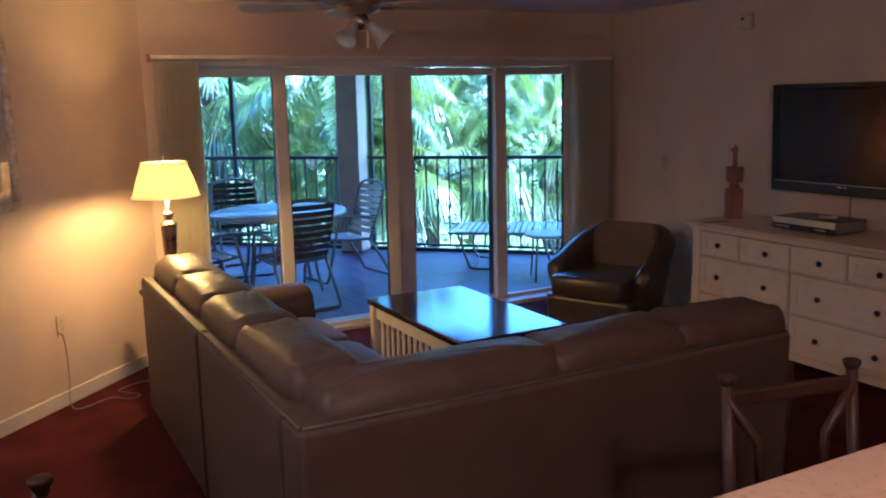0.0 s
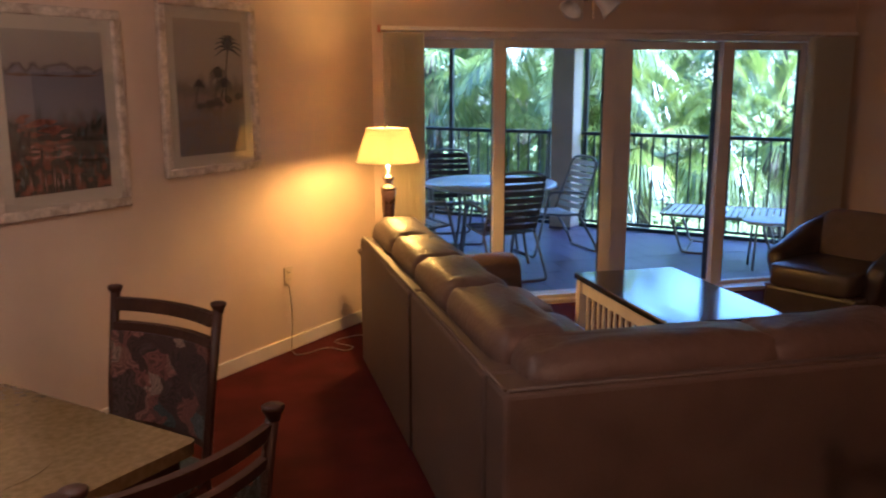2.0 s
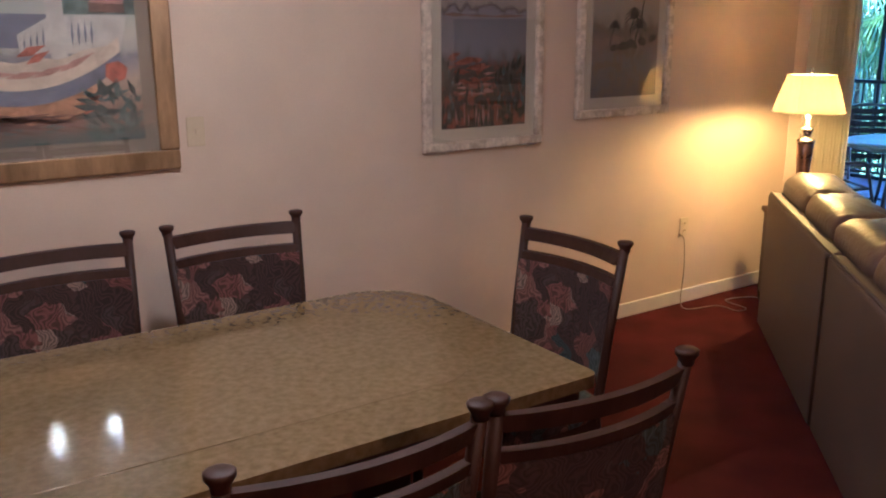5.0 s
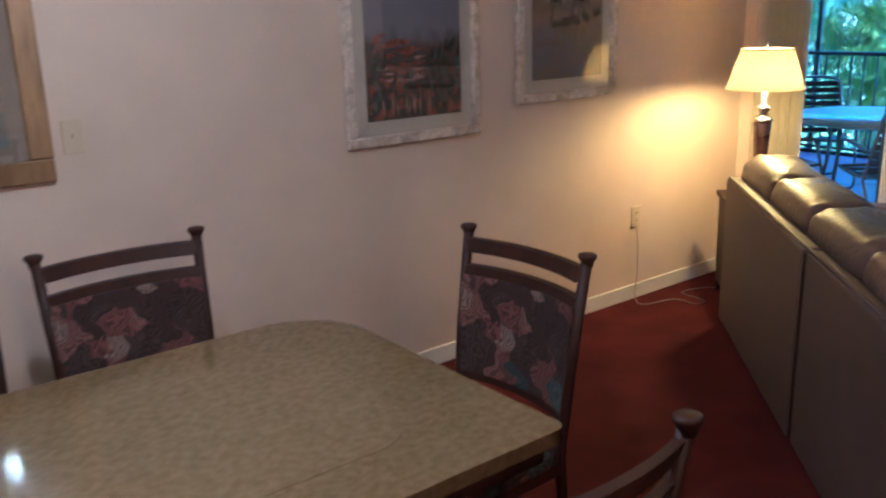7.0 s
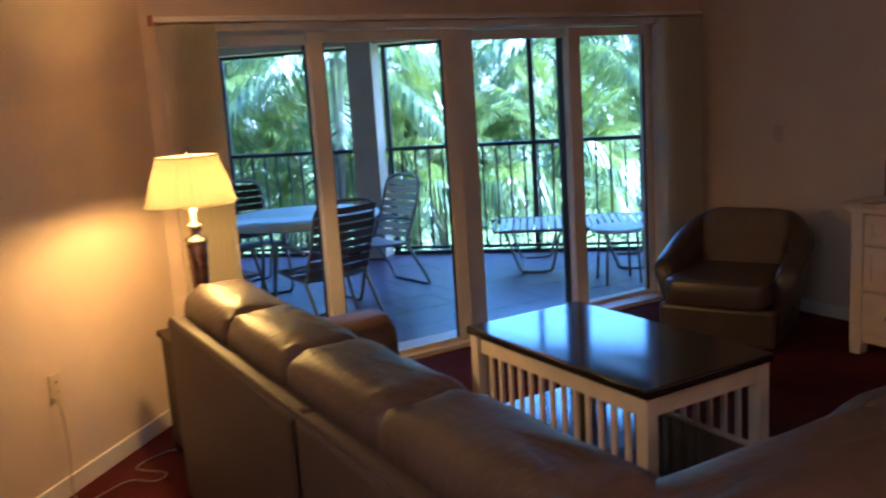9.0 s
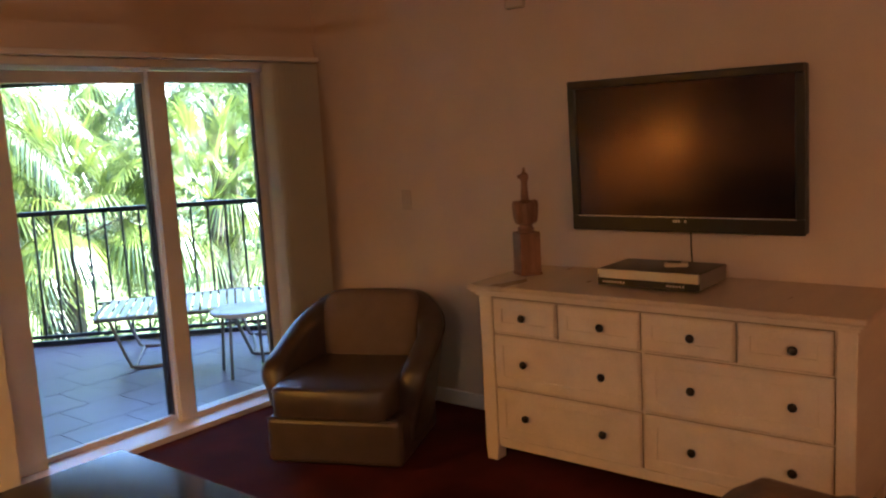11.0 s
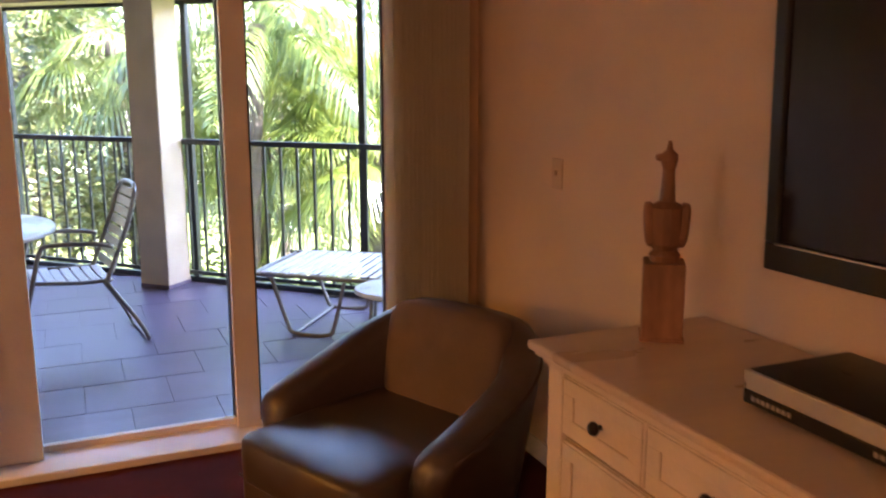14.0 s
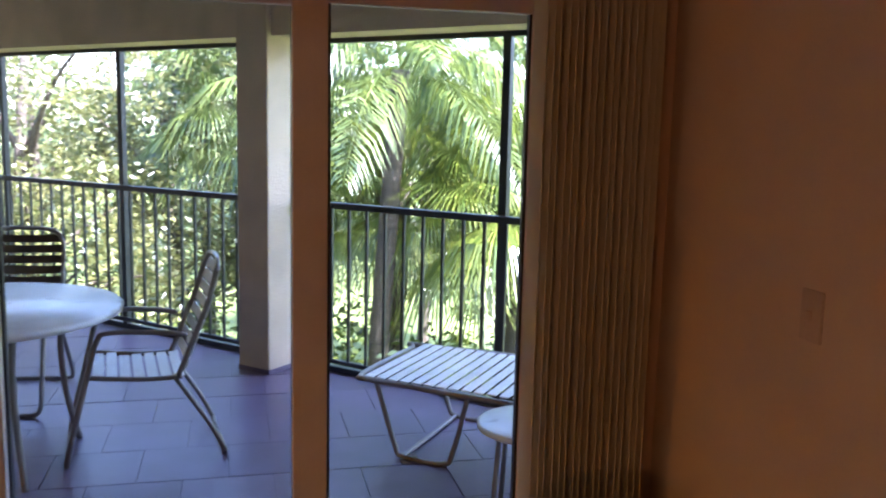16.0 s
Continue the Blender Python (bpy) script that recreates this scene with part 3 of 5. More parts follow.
pic3, hw, lo, hi = picture((-0.375 + 4.50) / R2, (0.105 + 5.0) / R2, 1.172, 2.085, 0.045, 0.06, M_WHITEFRAME, M_MAT, P_PALMS, "palm beach painting in a distressed cream frame under glass")
rnd = random.Random(4)


def painted_palm(pic, x, z, h, spread):
    """A palm painted on the sheet: a stem and a burst of leaves."""
    y = -0.0205
    bm = tube([(x, y, z), (x + 0.01, y, z + h * 0.6), (x + 0.03, y, z + h)], 0.004, 5)
    for i in range(11):
        a = math.pi * (i / 10) * 1.25 - 0.4
        tip = Vector((x + 0.03 + math.cos(a) * spread, y, z + h + math.sin(a) * spread * 0.8 - 0.01))
        mid = Vector((x + 0.03 + math.cos(a) * spread * 0.5, y, z + h + math.sin(a) * spread * 0.6 + 0.012))
        tube([(x + 0.03, y, z + h), mid, tip], 0.008, 4, bm, 0.3)
    return part("painted_palm", bm, M_PAINTDARK, pic)


painted_palm(pic3, 0.10, lo + 0.27, 0.29, 0.10)
painted_palm(pic3, 0.02, lo + 0.27, 0.14, 0.07)
painted_palm(pic3, 0.06, lo + 0.26, 0.10, 0.06)
painted_palm(pic3, -0.12, lo + 0.27, 0.09, 0.04)
bm = bmesh.new()
for i in range(16):
    x = rnd.uniform(-0.5, 0.92) * hw
    pillow(rnd.uniform(0.03, 0.07), 0.004, rnd.uniform(0.02, 0.045), pose(x, -0.0205, lo + 0.255 + rnd.uniform(0, 0.05) * (0.4 + x / hw), 0, rnd.uniform(-20, 20), 0), 0.8, 8, 4, bm)
part("painted_shore", bm, M_PAINTDARK, pic3)
pic2, hw, lo, hi = picture((-1.047 + 3.846) / R2, (-0.545 + 4.344) / R2, 1.068, 1.99, 0.045, 0.06, M_WHITEFRAME, M_MAT, P_SEA, "shore painting with coral flowers in a distressed cream frame")
SHORE = (pic2, hw, lo, hi)
pic1, hw, lo, hi = picture((-1.839 + 3.042) / R2 - 1.02, (-1.839 + 3.042) / R2, 1.104, 1.975, 0.075, 0.05, M_GOLD, M_MATTAUPE, P_HAMMOCK, "hammock porch painting in a wide gilt wooden frame")


def sheet_shape(outline, mat, name, layer, pic=pic1, base=lo):
    """A thin painted shape on the sheet; outline in (x, height above the sheet's lower edge)."""
    mine = prism([(px, base + pz) for px, pz in outline], 0, 0.0003)
    mine.transform(Matrix.Translation((0, -0.0196 - 0.0004 * layer, 0)) @ pose(0, 0, 0, 90, 0, 0))
    return part(name, mine, mat, pic)


def brush(pic, name, mat, strokes, layer, base):
    """Tapered brush strokes, each from one point of the sheet to another."""
    bm = bmesh.new()
    for x0, z0, x1, z1, w in strokes:
        d = Vector((x1 - x0, z1 - z0))
        n = Vector((-d.y, d.x)).normalized() * w
        mid = Vector((x0, z0)) + d * 0.45
        pts = [(x0, z0), (mid.x + n.x, mid.y + n.y), (x1, z1), (mid.x - n.x, mid.y - n.y)]
        mine = prism([(px, base + pz) for px, pz in pts], 0, 0.0003)
        mine.transform(Matrix.Translation((0, -0.0196 - 0.0004 * layer, 0)) @ pose(0, 0, 0, 90, 0, 0))
        join(bm, mine)
    ob = part(name, bm, mat, pic)
    ob["kind"] = "stuff"
    return ob


TOP = hi - lo - 0.002
sheet_shape([(0.13, 0.455), (hw, 0.455), (hw, 0.585), (0.13, 0.585)], M_PAINTGREEN, "painted_garden", 0)
sheet_shape([(-hw, 0.34), (0.09, 0.34), (0.09, 0.455), (-hw, 0.46)], M_PAINTBLUE, "painted_water", 0)
sheet_shape([(0.085, 0.28), (0.14, 0.28), (0.137, TOP), (0.078, TOP)], M_PAINTWHITE, "painted_post", 2)
sheet_shape([(0.04, TOP), (hw - 0.012, TOP), (hw - 0.03, 0.585), (0.085, 0.582)], M_PAINTCREAM, "painted_beam", 1)
sheet_shape([(-0.02, 0.385), (0.095, 0.45), (hw - 0.03, 0.452), (hw - 0.065, 0.32), (-0.015, 0.32)], M_PAINTWHITE, "painted_rail", 1)
brush(pic1, "painted_balusters", M_PAINTBLUE, [(0.0 + 0.021 * k, 0.335, 0.004 + 0.021 * k, 0.375 + min(0.05, 0.012 * k), 0.004) for k in range(4)] + [(0.16 + 0.022 * k, 0.345, 0.163 + 0.022 * k, 0.435, 0.005) for k in range(4)], 2, lo)
sheet_shape([(0.226, 0.497), (0.285, 0.56), (0.353, 0.532), (0.345, 0.49)], M_PAINTPINK, "painted_roof", 1)
sheet_shape([(0.225, 0.462), (0.35, 0.462), (0.345, 0.495), (0.228, 0.497)], M_PAINTBROWN, "painted_house", 1)
fan_strokes = []
for px, pz in ((-0.04, 0.60), (-0.16, 0.59), (-0.26, 0.57)):
    for k in range(11):
        a = k * 0.6 + rnd.uniform(-0.2, 0.2)
        fan_strokes.append((px, pz, min(hw - 0.01, px + 0.085 * math.cos(a)), min(TOP, pz + 0.055 * math.sin(a)), 0.012))
brush(pic1, "painted_palms", M_PAINTDARK, fan_strokes, 1, lo)
sag = [(-hw + 0.004 + k * (2 * hw - 0.07) / 16, 0.185 + 0.13 * (2 * k / 16 - 1) ** 2) for k in range(17)]
sheet_shape(sag + [(px, pz + 0.06 + 0.05 * math.sin(math.pi * (k / 16)) + 0.008 * math.sin(px * 40)) for k, (px, pz) in list(enumerate(sag))[::-1]], M_PAINTCREAM, "painted_hammock", 3)
brush(pic1, "painted_folds", M_PAINTPINK, [(sag[k][0], sag[k][1] + 0.05, sag[k + 3][0], sag[k + 3][1] + 0.065, 0.012) for k in range(1, 13, 2)], 4, lo)
sheet_shape([(px, pz - 0.045) for px, pz in sag] + [(px, pz + 0.008) for px, pz in sag[::-1]], M_PAINTBLUE, "painted_hem", 4)
sheet_shape([(px, pz - 0.12) for px, pz in sag[:-2]] + [(px, pz - 0.047) for px, pz in sag[:-2][::-1]], M_PAINTORANGE, "painted_fringe", 3)
brush(pic1, "painted_fringe_strands", M_PAINTBROWN, [(rnd.uniform(-hw + 0.01, 0.22), rnd.uniform(0.03, 0.10), rnd.uniform(-hw + 0.01, 0.24), rnd.uniform(0.06, 0.12), 0.006) for k in range(26)], 4, lo)
sheet_shape([(0.26, 0.235), (0.29, 0.21), (0.33, 0.225), (0.342, 0.265), (0.31, 0.29), (0.265, 0.28)], M_PAINTRED, "painted_blossom", 5)
brush(pic1, "painted_coral_cloth", M_PAINTRED, [(0.15, 0.12, 0.24, 0.17, 0.018), (0.17, 0.10, 0.23, 0.15, 0.014), (-0.03, 0.31, 0.07, 0.35, 0.016), (0.0, 0.285, 0.08, 0.33, 0.014)], 5, lo)
leaf_strokes = []
for k in range(34):
    a = rnd.uniform(0.1, 3.0)
    px, pz = rnd.uniform(0.20, hw - 0.02), rnd.uniform(0.02, 0.17)
    leaf_strokes.append((px, pz, min(hw - 0.003, px + 0.085 * math.cos(a)), pz + 0.075 * math.sin(a), rnd.uniform(0.008, 0.016)))
brush(pic1, "painted_leaves", M_PAINTGREEN, leaf_strokes[:20], 5, lo)
brush(pic1, "painted_dark_leaves", M_PAINTMOSS, leaf_strokes[20:], 6, lo)


pic2, hw, lo, hi = SHORE
TALL = hi - lo
brush(pic2, "painted_far_shore", M_PAINTBROWN, [(-hw + 0.004, TALL * 0.735, -hw * 0.4, TALL * 0.73, 0.010), (-hw * 0.55, TALL * 0.73, hw * 0.35, TALL * 0.722, 0.006), (hw * 0.1, TALL * 0.722, hw * 0.97, TALL * 0.728, 0.008)], 1, lo)
brush(pic2, "painted_flowers", M_PAINTBLOOM, [(px, pz, px + rnd.uniform(0.05, 0.13), pz + rnd.uniform(-0.012, 0.02), rnd.uniform(0.007, 0.014)) for px, pz in ((rnd.uniform(-hw * 0.9, -hw * 0.15), TALL * rnd.uniform(0.21, 0.47)) for k in range(26))], 2, lo)
brush(pic2, "painted_pale_flowers", M_PAINTPINK, [(px, pz, px + rnd.uniform(0.03, 0.08), pz + rnd.uniform(-0.006, 0.012), 0.006) for px, pz in ((rnd.uniform(-hw * 0.8, 0.0), TALL * rnd.uniform(0.22, 0.42)) for k in range(12))], 3, lo)
shrub = []
for k in range(90):
    px = rnd.choice((rnd.uniform(-hw * 0.97, -hw * 0.55), rnd.uniform(hw * 0.25, hw * 0.97), rnd.uniform(-hw * 0.97, hw * 0.97)))
    pz = rnd.uniform(0.03, TALL * (0.30 + 0.16 * abs(px / hw)))
    shrub.append((px, pz - 0.02, max(-hw + 0.003, min(hw - 0.003, px + rnd.uniform(-0.03, 0.03))), pz + rnd.uniform(0.02, 0.06), rnd.uniform(0.005, 0.012)))
brush(pic2, "painted_reeds", M_PAINTDARK, shrub[:60], 4, lo)
brush(pic2, "painted_green_reeds", M_PAINTGREEN, shrub[60:80], 3, lo)
brush(pic2, "painted_grass", M_PAINTPINK, [(px, 0.01, px + rnd.uniform(-0.01, 0.01), TALL * rnd.uniform(0.10, 0.20), 0.004) for px in (rnd.uniform(-hw * 0.7, hw * 0.3) for k in range(9))], 5, lo)


def wall_plate(m, toggle, label, category, name, mat=None):
    mat = mat or M_PLASTIC
    p = thing(name, m, label, category)
    part("plate", box(-0.036, 0.036, -0.007, 0.0, -0.058, 0.058, 0.003), mat, p)
    if toggle:
        part("toggle", box(-0.005, 0.005, -0.019, -0.006, -0.006, 0.012, 0.002), mat, p)
    else:
        for dz in (-0.021, 0.021):
            socket = part("socket", lathe([(0.016, 0), (0.016, 0.003)], 14, m=pose(0, -0.0065, dz, 90)), mat, p)
            bm = box(-0.007, -0.004, -0.0105, -0.0092, dz - 0.004, dz + 0.006)
            part("slot", box(0.004, 0.007, -0.0105, -0.0092, dz - 0.004, dz + 0.006, bm=bm), M_SLOT, socket)
    return p


wall_plate(on_wall((-1.788 + 3.096) / R2, 1.24), True, "ivory light switch on the slanted wall", "light switch", "light_switch")
wall_plate(on_wall((0.266 + 5.16) / R2, 0.478), False, "ivory wall outlet with a plugged-in lamp cord", "outlet", "wall_outlet")
wall_plate(Matrix.Translation((4.78, 5.13, 1.17)) @ pose(0, 0, 0, 0, 0, -90), True, "wall-coloured light switch near the blinds", "light switch", "light_switch", M_PLATE)
alarm = thing("smoke_alarm", Matrix.Translation((4.78, 4.32, 2.19)) @ pose(0, 0, 0, 0, 0, -90), "small ivory alarm box high on the wall", "alarm")
part("casing", box(-0.055, 0.055, -0.035, 0, -0.055, 0.055, 0.012), M_PLASTIC, alarm)
part("sensor", lathe([(0.012, 0), (0.010, 0.008)], 12, m=pose(-0.02, -0.034, 0.02, 90)), M_SLOT, alarm)
cord = smooth_path([(0.255, 5.125, 0.44), (0.28, 5.11, 0.40), (0.29, 5.12, 0.2), (0.28, 5.09, 0.03), (0.32, 5.02, 0.006), (0.50, 5.12, 0.006), (0.60, 5.04, 0.006), (0.66, 5.10, 0.006), (0.56, 5.24, 0.006), (0.72, 5.34, 0.006), (0.80, 5.30, 0.006)])
lc = part("lamp_cord", tube(cord, 0.003, 6), M_MATTAUPE, None, smooth=True)
tagged(lc, "pale lamp cord trailing from the outlet over the carpet", "cord")

# ---- living room ----
# end table with lamp
et = thing("end_table", pose(LAMP_AT[0] - 0.03, LAMP_AT[1] + 0.08, 0), "walnut-stained end table wedged behind the sofa arm", "end table")
part("tabletop", box(-0.115, 0.24, -0.24, 0.26, 0.555, 0.585, 0.008), M_WOOD, et)
part("cabinet_body", box(-0.10, 0.22, -0.22, 0.24, 0.06, 0.555, 0.004), M_WOOD, et)
for sx in (-0.08, 0.19):
    for sy in (-0.19, 0.21):
        part("foot", lathe([(0.016, 0), (0.024, 0.06)], 10, m=pose(sx, sy, 0)), M_WOOD, et, smooth=True)
lamp = thing("table_lamp", pose(*LAMP_AT, 0.585), "lit table lamp with cream shade and dark pewter body", "lamp")
part("foot", lathe([(0.085, 0), (0.085, 0.012), (0.07, 0.022), (0.028, 0.035), (0.022, 0.06)], 28), M_CHROME, lamp, "brushed nickel foot", True)
part("body", lathe([(0.022, 0.06), (0.026, 0.12), (0.042, 0.36), (0.046, 0.42), (0.040, 0.425)], 28), M_PEWTER, lamp, "dark pewter tapered body", True)
part("collar", lathe([(0.046, 0.425), (0.05, 0.433), (0.046, 0.445), (0.026, 0.452), (0.022, 0.47), (0.033, 0.49), (0.035, 0.505), (0.022, 0.51), (0.012, 0.52), (0.010, 0.60)], 28), M_CHROME, lamp, "brushed nickel collar", True)
part("harp", tube(smooth_path([(0.012, 0, 0.56), (0.05, 0, 0.62), (0.058, 0, 0.69), (0.035, 0, 0.77), (0, 0, 0.798), (-0.035, 0, 0.77), (-0.058, 0, 0.69), (-0.05, 0, 0.62), (-0.012, 0, 0.56)], 4), 0.0025, 6), M_CHROME, lamp)
part("finial", lathe([(0.004, 0.795), (0.01, 0.806), (0.006, 0.815), (0.008, 0.826), (0.002, 0.834)], 12), M_CHROME, lamp, "small metal finial", True)
bm = bmesh.new()
SEG = 36
rings = []
for r, z in ((0.190, 0.597), (0.160, 0.70), (0.126, 0.795), (0.1235, 0.795), (0.1575, 0.70), (0.1875, 0.597)):
    rings.append([bm.verts.new((r * (1 + (0.012 if i % 6 == 0 else 0)) * math.cos(2 * math.pi * i / SEG), r * (1 + (0.012 if i % 6 == 0 else 0)) * math.sin(2 * math.pi * i / SEG), z)) for i in range(SEG)])
for a, b in zip(rings, rings[1:] + rings[:1]):
    for i in range(SEG):
        bm.faces.new((a[i], a[(i + 1) % SEG], b[(i + 1) % SEG], b[i]))
shade = part("shade", bm, M_SHADE, lamp, "glowing cream fabric shade")
for r, z in ((0.1915, 0.598), (0.127, 0.795)):
    part("trim_band", tube([(r * math.cos(2 * math.pi * i / 32), r * math.sin(2 * math.pi * i / 32), z) for i in range(32)], 0.004, 6, closed=True), M_BLIND, shade)

# sectional sofa in an L
sofa = thing("sectional_sofa", pose(0, 0, 0), "brown leather L-shaped sectional sofa with pillow-top back rolls", "sofa")


def back_panel(x0, x1, y0, y1, ax):
    bm = box(x0, x1, y0, y1, 0.03, 0.775, 0.02, segments=3)
    return part("back_panel", bm, M_SUEDE, sofa, "smooth taupe outer back")


back_panel(0.67, 0.86, 3.42, 4.76, 1)
back_panel(0.675, 0.86, 2.325, 3.41, 1)
back_panel(0.68, 2.70, 2.13, 2.32, 0)
for pts in ([(0.685, 4.74, 0.775), (0.69, 2.16, 0.778)], [(0.70, 2.147, 0.778), (2.68, 2.147, 0.775)]):
    part("piping", tube(pts, 0.007, 6), M_SUEDE, sofa, smooth=True)
part("back_seam", box(0.669, 0.674, 3.411, 3.419, 0.05, 0.76), M_SEAM, sofa)


def roll(cx, cy, length, along_y, seed):
    """One long pillow of the back, drooping over the frame, with gathers at its ends."""
    bm = pillow(0.30, length, 0.25, None, 0.26, 48, 24, lump=0.02, seed=seed, ez=0.68)
    for v in bm.verts:
        t = abs(v.co.y) / (length / 2)
        v.co.z += 0.012 * noise.noise(Vector((seed, v.co.y * 5, v.co.x * 6)))
        if t > 0.5:
            v.co.z += 0.008 * math.sin(v.co.x * 75 + seed + 3 * noise.noise(Vector((v.co.y * 9, seed, 0)))) * (t - 0.5) / 0.5
        v.co.z += 0.007 * noise.noise(Vector((v.co.y * 22, v.co.x * 9, seed)))
        v.co.x += 0.35 * max(0, -v.co.z) * (1 if along_y else 1)
    m = pose(cx, cy, 0.765, 0, 0, 0) if along_y else pose(cx, cy, 0.742, 0, 0, 90)
    if not along_y:
        for v in bm.verts:
            v.co.x = -v.co.x
    bm.transform(m)
    return part("back_roll", bm, M_LEATHER, sofa, smooth=True)


for i, (a, b) in enumerate(((4.20, 4.78), (3.64, 4.21), (3.06, 3.65), (2.40, 3.08))):
    roll(0.885, (a + b) / 2, b - a + 0.035, True, i * 3.1)
for i, (a, b) in enumerate(((0.80, 1.66), (1.64, 2.23), (2.21, 2.76))):
    roll((a + b) / 2, 2.345, b - a + 0.035, False, 20 + i * 2.7)
for a, b in ((4.06, 4.62), (3.45, 4.06), (2.84, 3.45)):
    part("back_cushion", pillow(0.24, b - a, 0.42, pose(1.0, (a + b) / 2, 0.60, 0, -8, 0), 0.4, lump=0.03, seed=a), M_LEATHER, sofa, smooth=True)
for a, b in ((1.62, 2.18), (2.18, 2.74)):
    part("back_cushion", pillow(b - a, 0.24, 0.42, pose((a + b) / 2, 2.46, 0.60, -8, 0, 0), 0.4, lump=0.03, seed=a), M_LEATHER, sofa, smooth=True)
part("base", box(0.86, 1.56, 2.33, 4.64, 0.05, 0.30, 0.02), M_SUEDE, sofa)
part("base", box(1.56, 2.74, 2.33, 3.0, 0.05, 0.30, 0.02), M_SUEDE, sofa)
for a, b in ((4.04, 4.64), (3.45, 4.04), (2.86, 3.45)):
    part("seat_cushion", pillow(0.68, b - a, 0.20, pose(1.29, (a + b) / 2, 0.375), 0.3, lump=0.02, seed=a), M_LEATHER, sofa, smooth=True)
part("corner_cushion", pillow(0.66, 0.62, 0.20, pose(1.30, 2.62, 0.375), 0.3, lump=0.02, seed=9), M_LEATHER, sofa, smooth=True)
for a, b in ((1.62, 2.18), (2.18, 2.74)):
    part("seat_cushion", pillow(b - a, 0.68, 0.20, pose((a + b) / 2, 2.72, 0.375), 0.3, lump=0.02, seed=a), M_LEATHER, sofa, smooth=True)


def arm(m, length):
    bm = bmesh.new()
    outline = [(-0.12, 0.05), (0.12, 0.05), (0.12, 0.44), (0.15, 0.50), (0.14, 0.57), (0.08, 0.615), (0.0, 0.625), (-0.08, 0.615), (-0.14, 0.57), (-0.15, 0.50), (-0.12, 0.44)]
    prism(outline, 0, length, bm, bevel=0.02)
    bm.transform(m @ pose(0, 0, 0, 90, 0, 90) @ pose(0, 0, -length / 2))
    return part("arm", bm, M_LEATHER, sofa, "rounded leather arm", smooth=True)


arm(pose(1.22, 4.80, 0), 0.82)
arm(pose(2.76, 2.64, 0, 0, 0, 90), 0.74)
for x, yy in ((0.72, 2.18), (0.72, 4.7), (1.55, 4.7), (2.7, 2.18), (2.76, 2.94), (1.6, 2.95)):
    part("foot", lathe([(0.02, 0), (0.03, 0.055)], 10, m=pose(x, yy, 0)), M_WOOD, sofa)

# coffee table
ct = thing("coffee_table", pose(2.247, 3.99, 0), "coffee table with glossy dark top and cream slatted base", "coffee table")
part("tabletop", box(-0.325, 0.325, -0.57, 0.57, 0.50, 0.535, 0.007), M_DARKTOP, ct, "glossy dark tabletop")
for sx in (-1, 1):
    part("apron", box(sx * 0.287 - 0.011, sx * 0.287 + 0.011, -0.50, 0.50, 0.42, 0.50, 0.003), M_CREAM, ct)
    part("rail", box(sx * 0.287 - 0.012, sx * 0.287 + 0.012, -0.50, 0.50, 0.12, 0.16, 0.003), M_CREAM, ct)
    for i in range(13):
        yy = -0.43 + i * 0.0717
        part("slat", box(sx * 0.287 - 0.007, sx * 0.287 + 0.007, yy - 0.012, yy + 0.012, 0.16, 0.42, 0.002), M_CREAM, ct)
    for sy in (-1, 1):
        part("leg", box(sx * 0.287 - 0.028, sx * 0.287 + 0.028, sy * 0.527 - 0.028, sy * 0.527 + 0.028, 0, 0.50, 0.005), M_CREAM, ct)
for sy in (-1, 1):
    part("apron", box(-0.259, 0.259, sy * 0.527 - 0.011, sy * 0.527 + 0.011, 0.42, 0.50, 0.003), M_CREAM, ct)
part("shelf", box(-0.272, 0.272, -0.512, 0.512, 0.125, 0.15, 0.004), M_DARKTOP, ct, "dark lower shelf")

# tub armchair
ac = thing("tub_armchair", pose(4.05, 4.87, 0, 0, 0, 114) @ Matrix.Diagonal((0.97, 0.96, 0.935, 1)), "dark olive leather swivel tub chair in the corner", "armchair")
# local: +y is the front of the chair after the turn
WALLS = []
PLAN = [(0.395, 0.29 - 0.075 * i) for i in range(5)]
PLAN += [(0.395 * math.cos(q) ** 0.72, -0.02 - 0.37 * math.sin(q) ** 0.8) for q in (math.pi / 2 * i / 9 for i in range(1, 9))] + [(0.0, -0.40)]
PLAN = PLAN + [(-x, y) for x, y in PLAN[-2::-1]]
for i, (x, y) in enumerate(PLAN):
    a, b = Vector(PLAN[max(0, i - 1)]), Vector(PLAN[min(len(PLAN) - 1, i + 1)])
    d = (b - a).normalized()
    slope = min(1.0, max(0.0, (y + 0.33) / 0.62)) ** 0.68
    WALLS.append((Vector((x, y)), Vector((-d.y, d.x)) * -1, 0.785 - 0.27 * slope - (0.012 if i in (0, len(PLAN) - 1) else 0)))
bm = bmesh.new()
prev = None
for p, out, top in WALLS:
    if out.dot(p - Vector((0, 0.05))) < 0:
        out = -out
    sect = []
    for o, z in ((-0.045, 0.05), (-0.005, 0.36), (0.045, top - 0.07), (0.042, top - 0.022), (0.012, top), (-0.045, top + 0.004), (-0.09, top - 0.022), (-0.10, top - 0.09), (-0.11, 0.34), (-0.13, 0.06)):
        q = p + out * o
        sect.append((q.x, q.y, z))
    ring = [bm.verts.new(q) for q in sect]
    if prev:
        for j in range(len(ring)):
            bm.faces.new((prev[j], prev[(j + 1) % len(ring)], ring[(j + 1) % len(ring)], ring[j]))
    else:
        bm.faces.new(ring)
    prev = ring
bm.faces.new(prev[::-1])
tub = part("tub_shell", bm, M_ARMCHAIR, ac, "curved leather back and arms", True)
sub = tub.modifiers.new("round", "SUBSURF")
